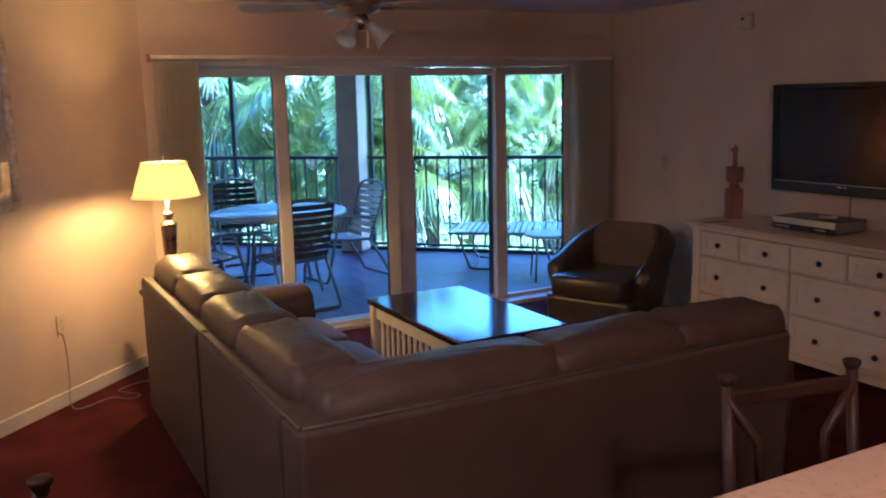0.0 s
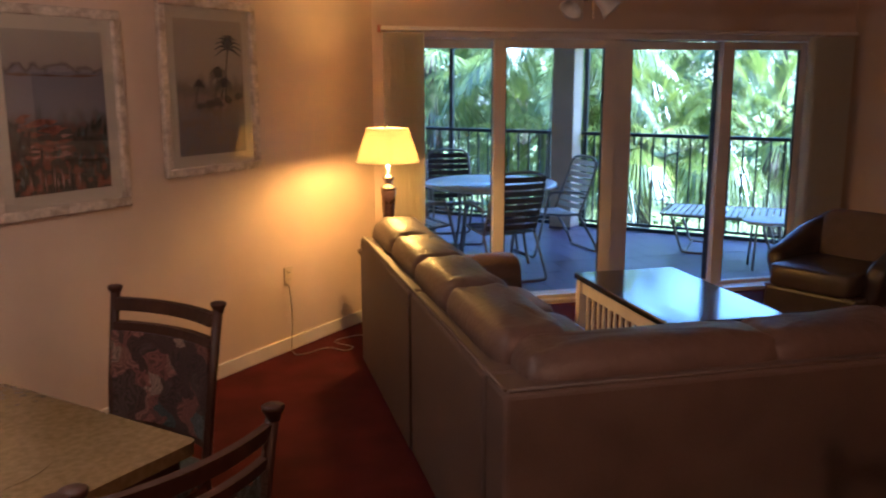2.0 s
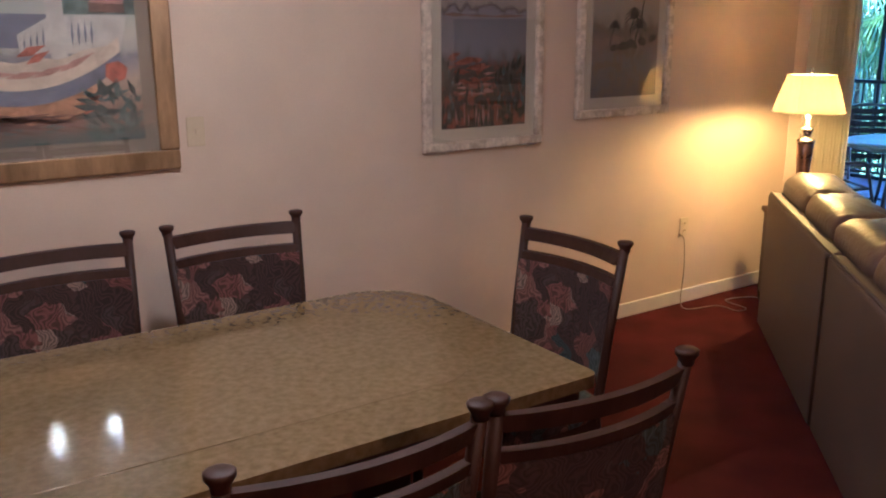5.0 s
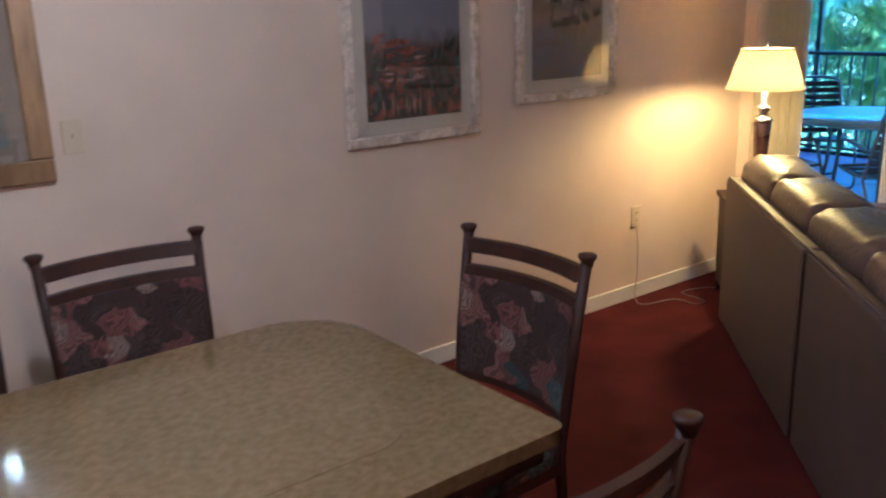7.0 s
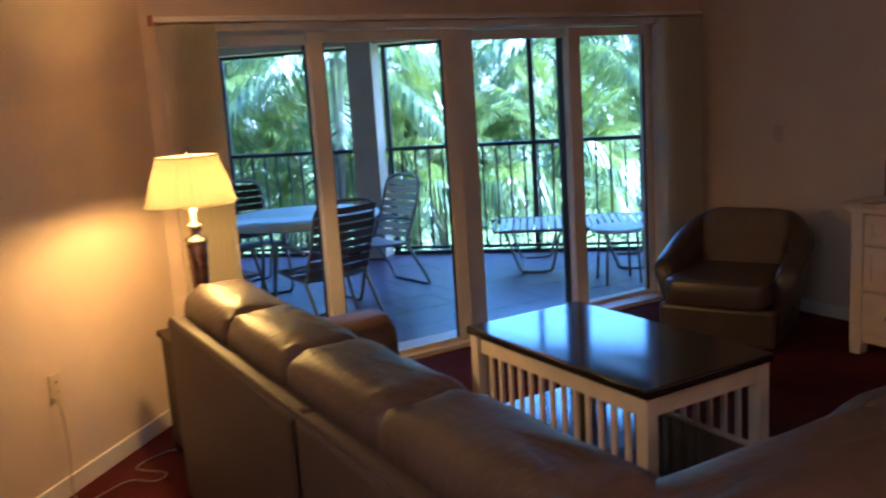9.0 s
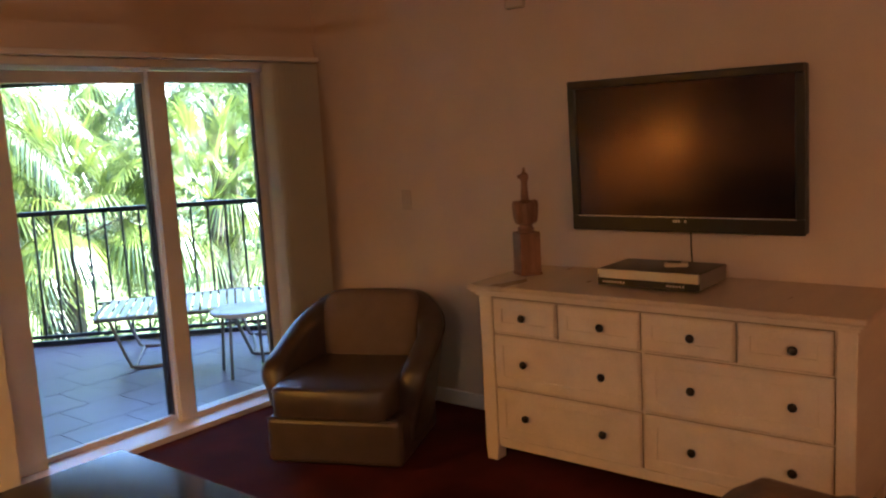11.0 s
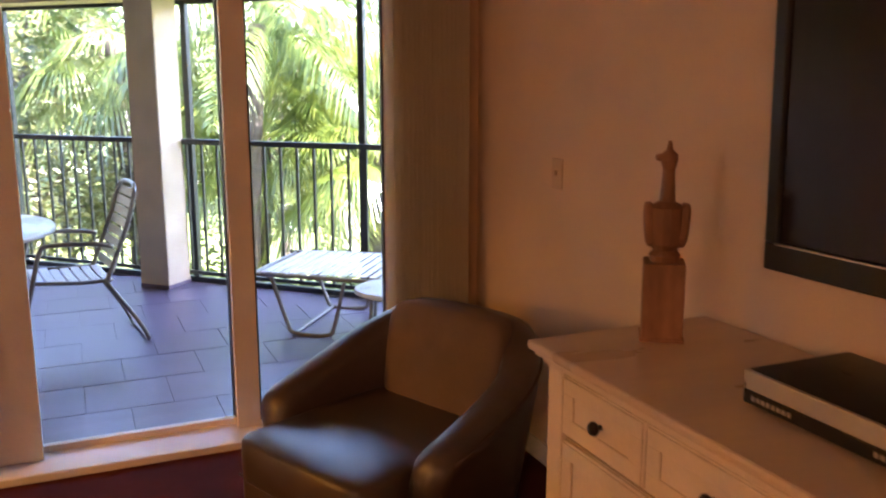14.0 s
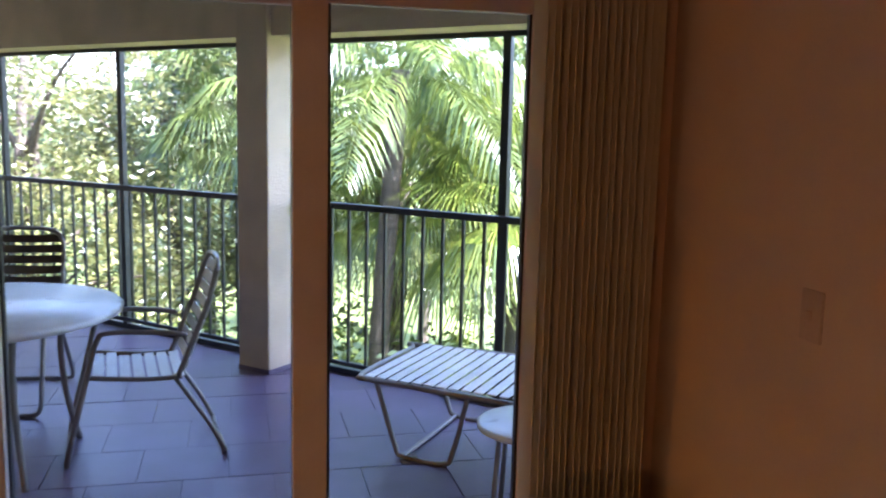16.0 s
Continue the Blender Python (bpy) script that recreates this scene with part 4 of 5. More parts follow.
sub.levels = sub.render_levels = 1
part("piping", tube([(p.x * 1.10, p.y * 1.09 if p.y < 0 else p.y, top - 0.045) for p, out, top in WALLS[1:-1]], 0.006, 6), M_SEAM, ac, smooth=True)
part("back_pad", pillow(0.54, 0.17, 0.42, pose(0, -0.25, 0.595, 9, 0, 0), 0.36, lump=0.02), M_PAD, ac, "worn brown inner back pad", True)
part("seat_cushion", pillow(0.60, 0.70, 0.17, pose(0, 0.12, 0.375), 0.2, lump=0.012, seed=3), M_ARMCHAIR, ac, "plump leather seat cushion", True)
part("skirt", box(-0.345, 0.345, -0.2, 0.42, 0.05, 0.29, 0.03, segments=3), M_ARMCHAIR, ac)
part("skirt_piping", tube([(-0.335, 0.423, 0.287), (0.335, 0.423, 0.287)], 0.006, 6), M_SEAM, ac)
part("swivel_base", lathe([(0.25, 0), (0.25, 0.03), (0.2, 0.05)], 24), M_BLACK, ac)

# dresser with eight drawers
dr = thing("dresser", pose(4.47, 3.41, 0, 0, 0, -90), "cream painted dresser with eight panelled drawers", "dresser")
# local x runs towards -y of the room, local -y faces the room
W, D0, D1 = 0.81, -0.245, 0.29
part("carcass", box(-W, W, D0 + 0.012, D1, 0.08, 0.80, 0.004), M_DRESSER, dr)
bm = box(-W - 0.045, W + 0.045, D0 - 0.05, D1 + 0.0, 0.825, 0.85, 0.008)
part("top", bm, M_DRESSERTOPDIM, dr, "moulded dresser top")
part("cornice", box(-W - 0.03, W + 0.03, D0 - 0.035, D1 + 0.0, 0.812, 0.825, 0.004), M_DRESSER, dr)
part("neck_moulding", box(-W - 0.015, W + 0.015, D0 - 0.02, D1, 0.795, 0.812, 0.004), M_DRESSER, dr)
for sx in (-1, 1):
    part("pilaster", box(sx * (W - 0.03) - 0.035, sx * (W - 0.03) + 0.035, D0 - 0.006, D0 + 0.05, 0.09, 0.795, 0.004), M_DRESSER, dr)
    for yy in (D0 + 0.03, D1 - 0.04):
        bm = box(sx * (W - 0.03) - 0.036, sx * (W - 0.03) + 0.036, yy - 0.036, yy + 0.034, 0.0, 0.10, 0.004)
        for v in bm.verts:
            if v.co.z < 0.05:
                v.co.x = sx * (W - 0.03) + (v.co.x - sx * (W - 0.03)) * 0.8
        part("foot", bm, M_DRESSER, dr)
part("plinth", box(-W + 0.07, W - 0.07, D0 + 0.004, D0 + 0.03, 0.07, 0.115, 0.004), M_DRESSER, dr)


def drawer(x0, x1, z0, z1, knobs):
    f = part("drawer", box(x0, x1, D0 - 0.004, D0 + 0.02, z0, z1, 0.003), M_DRESSER, dr)
    # Thin sheet round the drawer; its colour paints the shade of the gap.
    part("gap_shade_sheet", box(x0 - 0.004, x1 + 0.004, D0 + 0.008, D0 + 0.0125, z0 - 0.004, z1 + 0.004), M_GAPSHADE, f)
    rim = 0.05
    bm = box(x0 + 0.004, x1 - 0.004, D0 - 0.011, D0 - 0.0035, z0 + 0.004, z0 + rim, 0.003)
    box(x0 + 0.004, x1 - 0.004, D0 - 0.011, D0 - 0.0035, z1 - rim + 0.006, z1 - 0.004, 0.003, bm)
    box(x0 + 0.004, x0 + rim, D0 - 0.011, D0 - 0.0035, z0 + rim - 0.002, z1 - rim + 0.008, 0.003, bm)
    box(x1 - rim, x1 - 0.004, D0 - 0.011, D0 - 0.0035, z0 + rim - 0.002, z1 - rim + 0.008, 0.003, bm)
    part("moulding", bm, M_DRESSER, f)
    for kx in knobs:
        part("knob", lathe([(0.007, 0), (0.007, 0.012), (0.016, 0.016), (0.0185, 0.023), (0.013, 0.031)], 14, m=pose(kx + 0.016, D0 - 0.003, (z0 + z1) / 2, 90)), M_KNOB, f, "dark bronze knob", True)


KX = (-0.59, -0.197, 0.197, 0.585)
EDGE = W - 0.072
xs = [-EDGE, -0.40, -0.006, 0.388, EDGE]
for i in range(4):
    drawer(xs[i] + (0.006 if i else 0), xs[i + 1] - 0.006, 0.628, 0.784, (KX[i],))
for z0, z1 in ((0.372, 0.612), (0.122, 0.356)):
    drawer(-EDGE, -0.012, z0, z1, KX[:2])
    drawer(0.012, EDGE, z0, z1, KX[2:])

# television, player, remote, cable
tv = thing("television", pose(4.714, 3.45, 1.050, 1.7, 0, -88.8), "black flat-screen television mounted on the wall", "television")
part("casing", box(-0.537, 0.537, 0.0, 0.05, 0.0, 0.70, 0.012), M_BLACK, tv)
bm = box(-0.537, 0.537, -0.016, 0.002, 0.0, 0.07, 0.006)
box(-0.537, 0.537, -0.016, 0.002, 0.662, 0.70, 0.006, bm)
box(-0.537, -0.497, -0.016, 0.002, 0.068, 0.664, 0.006, bm)
box(0.497, 0.537, -0.016, 0.002, 0.068, 0.664, 0.006, bm)
bezel = part("bezel", bm, M_BLACK, tv)
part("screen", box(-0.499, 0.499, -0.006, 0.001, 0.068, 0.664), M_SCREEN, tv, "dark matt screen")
part("lower_strip", box(-0.5, 0.5, -0.019, -0.0155, 0.066, 0.070), M_SILVER, bezel)
bm = box(-0.028, -0.012, -0.0185, -0.0158, 0.044, 0.056)
box(-0.008, 0.004, -0.0185, -0.0158, 0.044, 0.056, bm=bm)
box(0.024, 0.034, -0.0185, -0.0158, 0.044, 0.056, bm=bm)
part("badge", bm, M_SILVER, bezel, "small silver badge")
part("mount", box(-0.2, 0.2, 0.05, 0.06, 0.15, 0.55, 0.002), M_BLACK, tv)
pl = thing("video_player", pose(4.505, 3.45, 0.85, 0, 0, -90) @ Matrix.Diagonal((0.97, 0.95, 1.18, 1)), "silver video player standing on the dresser", "video player")
part("casing", box(-0.235, 0.235, -0.145, 0.15, 0.008, 0.068, 0.004), M_BLACK, pl)
for sx in (-1, 1):
    part("side", box(sx * 0.2365 - 0.002, sx * 0.2365 + 0.002, -0.144, 0.148, 0.012, 0.066, 0.001), M_TUBE, pl, "grey side panel")
part("front", box(-0.235, 0.235, -0.158, -0.144, 0.034, 0.068, 0.003), M_SILVER, pl, "silver front panel")
part("front_lower", box(-0.235, 0.235, -0.155, -0.144, 0.008, 0.033, 0.002), M_BLACK, pl, "black lower front with pale buttons")
for i in range(14):
    x = -0.21 + i * 0.014 + (0.19 if i > 7 else 0)
    part("button", box(x, x + 0.009, -0.157, -0.1545, 0.017, 0.025), M_SILVER, pl)
for x in (-0.19, 0.19):
    part("foot", lathe([(0.014, 0), (0.014, 0.009)], 10, m=pose(x, 0, 0)), M_BLACK, pl)
rc = thing("remote_control", pose(4.50, 3.38, 0.9305, 0, 0, 25), "pale remote control lying on the player", "remote control")
part("casing", box(-0.022, 0.022, -0.05, 0.05, 0, 0.02, 0.008), M_PLASTIC, rc)
part("buttons", box(-0.014, 0.014, -0.02, 0.035, 0.019, 0.022, 0.001), M_SLOT, rc)
cable = thing("tv_cable", pose(4.752, 3.42, 0.85), "thin black cable hanging from the television", "cable")
part("lead", tube(smooth_path([(0, 0, 0.25), (0.002, 0, 0.13), (-0.003, -0.006, 0.05), (-0.006, -0.004, 0.012)]), 0.0035, 6), M_BLACK, cable, smooth=True)
part("plug", lathe([(0.004, 0.03), (0.011, 0.024), (0.012, 0.004), (0.009, 0.0)], 10, m=pose(-0.006, -0.004, 0)), M_BLACK, cable)
tagged(part("power_cord", tube(smooth_path([(4.773, 2.60, 0.50), (4.772, 2.35, 0.47), (4.772, 2.05, 0.46), (4.772, 1.8, 0.48)]), 0.005, 6), M_BLACK, None, smooth=True), "dark power cord along the wall beside the dresser", "cord")

# carved ornament
st = thing("wood_carving", pose(4.502, 4.137, 0.85, 0, 0, -35), "dark wooden carving of a bird on a square plinth", "ornament")
bm = box(-0.052, 0.052, -0.05, 0.05, 0, 0.205, 0.004)
box(-0.056, 0.056, -0.054, 0.054, 0, 0.012, 0.003, bm)
lathe([(0.036, 0.2), (0.04, 0.222), (0.03, 0.235), (0.044, 0.252), (0.05, 0.30), (0.048, 0.345), (0.02, 0.36), (0.017, 0.40), (0.015, 0.44), (0.022, 0.462), (0.021, 0.478), (0.008, 0.49), (0.004, 0.512)], 14, bm, pose(0, 0, 0))
for sx in (-1, 1):
    pillow(0.03, 0.07, 0.115, pose(sx * 0.042, 0, 0.30, 0, sx * 5, 0), 0.6, 14, 8, bm)
pillow(0.03, 0.02, 0.02, pose(-0.02, 0, 0.47), 0.8, 8, 6, bm)
part("carving", bm, M_CARVED, st)

# ceiling fan with two lights
fan = thing("ceiling_fan", pose(1.67, 3.92, 0), "brown ceiling fan at rest with pale blades and bell glass lights", "ceiling fan")
part("canopy", lathe([(0.02, CEIL - 0.05), (0.06, CEIL - 0.03), (0.07, CEIL)], 20), M_FAN, fan, smooth=True)
part("downrod", lathe([(0.012, 2.24), (0.012, CEIL - 0.04)], 12), M_FAN, fan)
part("motor", lathe([(0.05, 2.12), (0.10, 2.135), (0.115, 2.17), (0.115, 2.215), (0.08, 2.25), (0.02, 2.26)], 28), M_FAN, fan, smooth=True)
hub = part("light_hub", lathe([(0.01, 2.045), (0.045, 2.055), (0.05, 2.09), (0.04, 2.12)], 20), M_CHROME, fan, smooth=True)
for i in range(5):
    a = radians(8 + 72 * i)
    m = pose(0, 0, 2.155, 0, 0, math.degrees(a))
    iron = part("blade_iron", box(0.10, 0.20, -0.018, 0.018, -0.006, 0.004, 0.002), M_FAN, fan)
    iron.matrix_basis = m
    bm = prism([(0.17, -0.05), (0.30, -0.062), (0.54, -0.068), (0.575, -0.05), (0.585, 0.0), (0.575, 0.05), (0.54, 0.068), (0.30, 0.062), (0.17, 0.05)], 0.003, 0.009)
    bm.transform(pose(0, 0, 0, 11, 0, 0))
    part("blade", bm, M_BLADE, iron)
for i, a in enumerate((-25, 95, 215)):
    m = pose(0, 0, 2.075, 0, 0, a) @ pose(0.05, 0, 0, 0, 135, 0)
    sh = part("glass_shade", lathe([(0.022, 0.0), (0.03, 0.03), (0.036, 0.07), (0.055, 0.11), (0.058, 0.115), (0.051, 0.11), (0.032, 0.07), (0.02, 0.02)], 18), M_FROST, fan, "bell-shaped frosted glass", True)
    sh.matrix_basis = m
part("pull_chain", tube([(0.03, -0.03, 2.06), (0.03, -0.03, 1.96)], 0.0025, 5), M_CHROME, fan)

# kitchen peninsula with a stool
kp = thing("kitchen_peninsula", pose(0, 0, 0), "kitchen peninsula with beige laminate counter", "counter")
part("worktop", box(1.02, 4.74, 0.34, 1.045, 0.88, 0.92, 0.008), M_COUNTER, kp, "beige speckled laminate worktop")
part("cabinet_body", box(1.10, 4.74, 0.38, 0.80, 0.0, 0.88, 0.004), M_CREAM, kp)
kl = thing("kitchen_ceiling_light", pose(1.0, -0.4, 0), "round frosted kitchen ceiling light", "ceiling light")
part("rim", lathe([(0.19, CEIL - 0.03), (0.19, CEIL)], 28), M_WHITE, kl)
stool = thing("bar_stool", pose(1.767, 1.305, -0.0, 0, 0, -11), "brown wooden counter stool with capped back posts", "stool")
for sx in (-0.195, 0.195):
    post = part("back_post", tube([(sx, 0.06, 0), (sx, 0.04, 0.6), (sx * 1.0, 0.075, 0.968)], 0.016, 10), M_STOOL, stool, smooth=True)
    part("cap", lathe([(0.016, 0.962), (0.024, 0.976), (0.024, 0.984), (0.018, 0.988)], 14, m=pose(sx, 0.075, 0)), M_STOOL, post)
    part("brace", tube([(sx, 0.065, 0.92), (sx * 0.55, 0.06, 0.80), (sx * 0.5, 0.05, 0.66)], 0.013, 8), M_STOOL, stool, smooth=True)
    part("front_leg", tube([(sx, -0.30, 0), (sx * 0.95, -0.27, 0.6)], 0.018, 10), M_STOOL, stool, smooth=True)
    part("side_rail", tube([(sx, 0.055, 0.25), (sx, -0.29, 0.25)], 0.011, 8), M_STOOL, stool)
part("top_rail", box(-0.185, 0.185, 0.062, 0.084, 0.905, 0.945, 0.006), M_STOOL, stool)
part("foot_rail", tube([(-0.195, -0.29, 0.2), (0.195, -0.29, 0.2)], 0.012, 8), M_STOOL, stool)
part("seat", pillow(0.44, 0.42, 0.08, pose(0, -0.12, 0.63), 0.3), M_TAPESTRY, stool, "patterned padded seat", True)

# ---- dining corner ----
TURN = 45
table = thing("dining_table", Matrix.Translation(uv(0.48, 2.11)) @ pose(0, 0, 0, 0, 0, TURN), "dining table with polished beige travertine top", "dining table")


def rounded(hx, hy, r, n=7, near=None):
    """A rectangle with round corners; near: the radius of the two corners on the -y side."""
    out = []
    k = r if near is None else near
    for cx, cy, a0, r in ((hx - r, hy - r, 0, r), (-hx + r, hy - r, 90, r), (-hx + k, -hy + k, 180, k), (hx - k, -hy + k, 270, k)):
        for i in range(n + 1):
            a = radians(a0 + 90 * i / n)
            out.append((cx + r * math.cos(a), cy + r * math.sin(a)))
    return out


part("tabletop", prism(rounded(0.88, 0.505, 0.22, 12, 0.03), 0.71, 0.745, bevel=0.006), M_STONE, table, "polished travertine top")
part("inlay", prism(rounded(0.66, 0.33, 0.16), 0.7452, 0.7462), M_STONE2, table, "paler stone field")
part("rim", prism(rounded(0.85, 0.475, 0.20, 12, 0.02), 0.66, 0.71), M_WOOD, table)
for sx in (-0.5, 0.5):
    part("pedestal", lathe([(0.24, 0), (0.22, 0.05), (0.10, 0.12), (0.08, 0.4), (0.16, 0.60), (0.2, 0.66)], 24, m=pose(sx, 0, 0)), M_WOOD, table, smooth=True)


def dining_chair(m):
    """Capped posts, a bowed top rail, a tapestry back and seat."""
    c = thing("dining_chair", m, "dark wooden dining chair with shell tapestry back", "chair", "chairs round the dining table")
    for sx in (-1, 1):
        post = part("back_post", tube([(sx * 0.20, 0.05, 0), (sx * 0.205, 0.0, 0.42), (sx * 0.215, 0.03, 0.7), (sx * 0.225, 0.075, 1.0)], 0.0155, 10), M_WOOD, c, smooth=True)
        part("cap", lathe([(0.0155, 0.985), (0.017, 0.998), (0.0245, 1.010), (0.025, 1.018), (0.021, 1.021)], 12, m=pose(sx * 0.226, 0.076, 0)), M_WOOD, post, "flared post cap", True)
        part("front_leg", tube([(sx * 0.20, -0.42, 0), (sx * 0.205, -0.41, 0.40)], 0.018, 10), M_WOOD, c, smooth=True)
        part("side_rail", box(sx * 0.205 - 0.011, sx * 0.205 + 0.011, -0.41, 0.0, 0.37, 0.42, 0.003), M_WOOD, c)

    def bowed(z0, z1, thick, lean0, lean1, mat, name, label=""):
        bm = bmesh.new()
        cols = []
        n = 10
        for i in range(n + 1):
            t = 2 * i / n - 1
            hw0, hw1 = 0.207, 0.215 if z1 < 0.95 else 0.222
            bow = 0.04 * (1 - t * t)
            cols.append([bm.verts.new(q) for q in ((t * hw0, lean0 + bow - thick, z0), (t * hw1, lean1 + bow - thick, z1), (t * hw1, lean1 + bow + thick, z1), (t * hw0, lean0 + bow + thick, z0))])
        for a, b in zip(cols, cols[1:]):
            for k in range(4):
                bm.faces.new((a[k], a[(k + 1) % 4], b[(k + 1) % 4], b[k]))
        bm.faces.new(cols[0])
        bm.faces.new(cols[-1][::-1])
        return part(name, bm, mat, c, label)

    bowed(0.938, 0.980, 0.011, 0.062, 0.071, M_WOOD, "top_rail")
    bowed(0.866, 0.897, 0.012, 0.052, 0.058, M_WOOD, "mid_rail")
    bowed(0.555, 0.868, 0.017, 0.018, 0.050, M_TAPESTRY, "backrest", "tapestry back of shells and corals")
    bowed(0.53, 0.557, 0.012, 0.014, 0.018, M_WOOD, "low_rail")
    part("seat", pillow(0.45, 0.46, 0.09, pose(0, -0.20, 0.445), 0.3), M_TAPESTRY, c, "padded tapestry seat", True)
    part("front_rail", box(-0.2, 0.2, -0.42, -0.398, 0.37, 0.42, 0.003), M_WOOD, c)
    return c


# local -y is the way that a chair faces
SIZE = Matrix.Diagonal((1.045, 1, 0.962, 1))
first = dining_chair(Matrix.Translation(uv(0.8815, 2.89)) @ pose(0, 0, 0, 0, 0, 44) @ SIZE)
copy_thing(first, Matrix.Translation(uv(0.28, 2.89)) @ pose(0, 0, 0, 0, 0, 45))
copy_thing(first, Matrix.Translation(uv(1.684, 2.16)) @ pose(0, 0, 0, 0, 0, -43.5))
copy_thing(first, Matrix.Translation(uv(0.963, 1.28)) @ pose(0, 0, 0, 0, 0, 221))
copy_thing(first, Matrix.Translation(uv(0.452, 1.304)) @ pose(0, 0, 0, 0, 0, 222.5))
pend = thing("dining_ceiling_light", Matrix.Translation(PENDANT) @ pose(0, 0, 0, 0, 0, TURN), "ceiling light with two lit bulbs above the dining table", "ceiling light")
part("canopy", lathe([(0.06, CEIL - 0.03), (0.06, CEIL)], 20), M_CHROME, pend)
part("rod", lathe([(0.008, 2.30), (0.008, CEIL - 0.02)], 10), M_CHROME, pend)
part("bar", tube([(-0.16, 0, 2.30), (0.16, 0, 2.30)], 0.008, 8), M_CHROME, pend)
for sx in (-0.16, 0.16):
    holder = part("holder", lathe([(0.02, 2.24), (0.025, 2.28), (0.008, 2.31)], 14, m=pose(sx, 0, 0)), M_CHROME, pend)
    globe = part("bulb", lathe([(0.004, 2.152), (0.02, 2.157), (0.03, 2.175), (0.031, 2.195), (0.022, 2.22), (0.015, 2.24)], 16, m=pose(sx, 0, 0)), M_BULB, holder, "lit warm bulb", True)

# ---- balcony ----
BZ = -0.03
NRM = Vector((1, 1, 0)).normalized()
ALONG = Vector((1, -1, 0)).normalized()


def rail_at(x):
    """The point of the railing's line above which x lies."""
    return Vector((x, 13.05 - x, 0))


RA, RB = 0.4, 6.5
outline = [(0.8, 6.12), (6.62, 6.12), tuple((rail_at(RB) + NRM * 0.12).xy), tuple((rail_at(RA) + NRM * 0.12).xy), (0.3, 12.4)]
structure("balcony_floor", prism(outline, -0.25, BZ - 0.006), M_GROUT, "balcony slab with dark grout between slate tiles", "floor")
structure("balcony_ceiling", prism([(0.2, 6.12), (6.9, 6.12), (6.9, 6.9), (0.7, 13.1), (0.2, 13.1)], 2.5, 2.7), M_STUCCO, "pale stucco ceiling of the balcony", "ceiling")
structure("wall_balcony_right", box(6.55, 6.75, 6.12, 6.8, -3, 2.5), M_STUCCO, "stucco end wall of the balcony", "wall")
structure("wall_balcony_left", box(0.12, 0.32, 6.12, 13.0, -3, 2.5), M_STUCCO, "stucco end wall of the balcony", "wall")
structure("wall_outer", box(4.93, 6.75, 5.92, 6.12, -3, 2.7), M_STUCCO, "stucco outer wall beside the sliding doors", "wall")
structure("wall_outer", box(0.12, 0.78, 5.92, 6.12, -3, 2.7), M_STUCCO, "stucco outer wall beside the sliding doors", "wall")
structure("roof", box(-4.9, 7.0, -3.5, 6.1, 2.56, 2.85), M_STUCCO, "flat roof slab over the apartment", "roof")
a, b = rail_at(RA), rail_at(RB)
structure("balcony_beam", prism([tuple((a + NRM * 0.05).xy), tuple((b + NRM * 0.05).xy), tuple((b - NRM * 0.22).xy), tuple((a - NRM * 0.22).xy)], 2.09, 2.5), M_STUCCO, "stucco beam along the balcony edge", "beam")
col = thing("balcony_column", pose(3.735, 9.13, BZ, 0, 0, 45), "square stucco column at the balcony edge", "column", kind="structure")
part("shaft", box(-0.13, 0.13, -0.13, 0.13, 0, 2.6, 0.01), M_STUCCO, col)
# Thin darker band round the foot of the shaft.
part("dark_base_band", box(-0.132, 0.132, -0.132, 0.132, 0, 0.03, 0.003), M_GROUT, col)

railing = thing("balcony_railing", Matrix.Translation(rail_at(RA)) @ pose(0, 0, 0, 0, 0, -45), "dark metal balcony railing with thin upright balusters", "railing")
LEN = (rail_at(RB) - rail_at(RA)).length
part("top_rail", box(0, LEN, -0.025, 0.025, 1.04, 1.08, 0.006), M_RAIL, railing)
part("bottom_rail", box(0, LEN, -0.014, 0.014, 0.04, 0.068, 0.004), M_RAIL, railing)
bal = None
for i in range(int(LEN / 0.137)):
    if bal is None:
        bal = part("baluster", box(-0.0085, 0.0085, -0.0085, 0.0085, 0.066, 1.041), M_RAIL, railing)
        bal.location.x = 0.07
    else:
        o = new("baluster", bal.data)
        o.parent = railing
        o.location.x = 0.07 + i * 0.137
screen_posts = thing("screen_enclosure", Matrix.Translation(rail_at(RA) + NRM * 0.05) @ pose(0, 0, 0, 0, 0, -45), "dark aluminium posts of the insect screen", "screen frame")
for x in (1.62, 2.68, 3.94, 4.97, 6.0):
    s = (x - RA) * math.sqrt(2)
    part("post", box(s - 0.025, s + 0.025, -0.022, 0.022, BZ, 2.09, 0.003), M_RAIL, screen_posts)
part("head_rail", box(0, LEN, -0.02, 0.02, 2.06, 2.09, 0.003), M_RAIL, screen_posts)
part("foot_rail", box(0, LEN, -0.02, 0.02, BZ, BZ + 0.04, 0.003), M_RAIL, screen_posts)

# outdoor table, strap chairs, lounger, side table
ot = thing("patio_table", pose(2.39, 7.72, BZ), "round white patio table on tubular legs", "patio table")
part("tabletop", lathe([(0.05, 0.695), (0.60, 0.695), (0.63, 0.705), (0.635, 0.725), (0.62, 0.738), (0.05, 0.74)], 48), M_BTABLE, ot, "white moulded tabletop", True)
part("ring", tube([(0.42 * math.cos(i * math.pi / 16), 0.42 * math.sin(i * math.pi / 16), 0.68) for i in range(32)], 0.014, 8, closed=True), M_TUBE, ot, smooth=True)
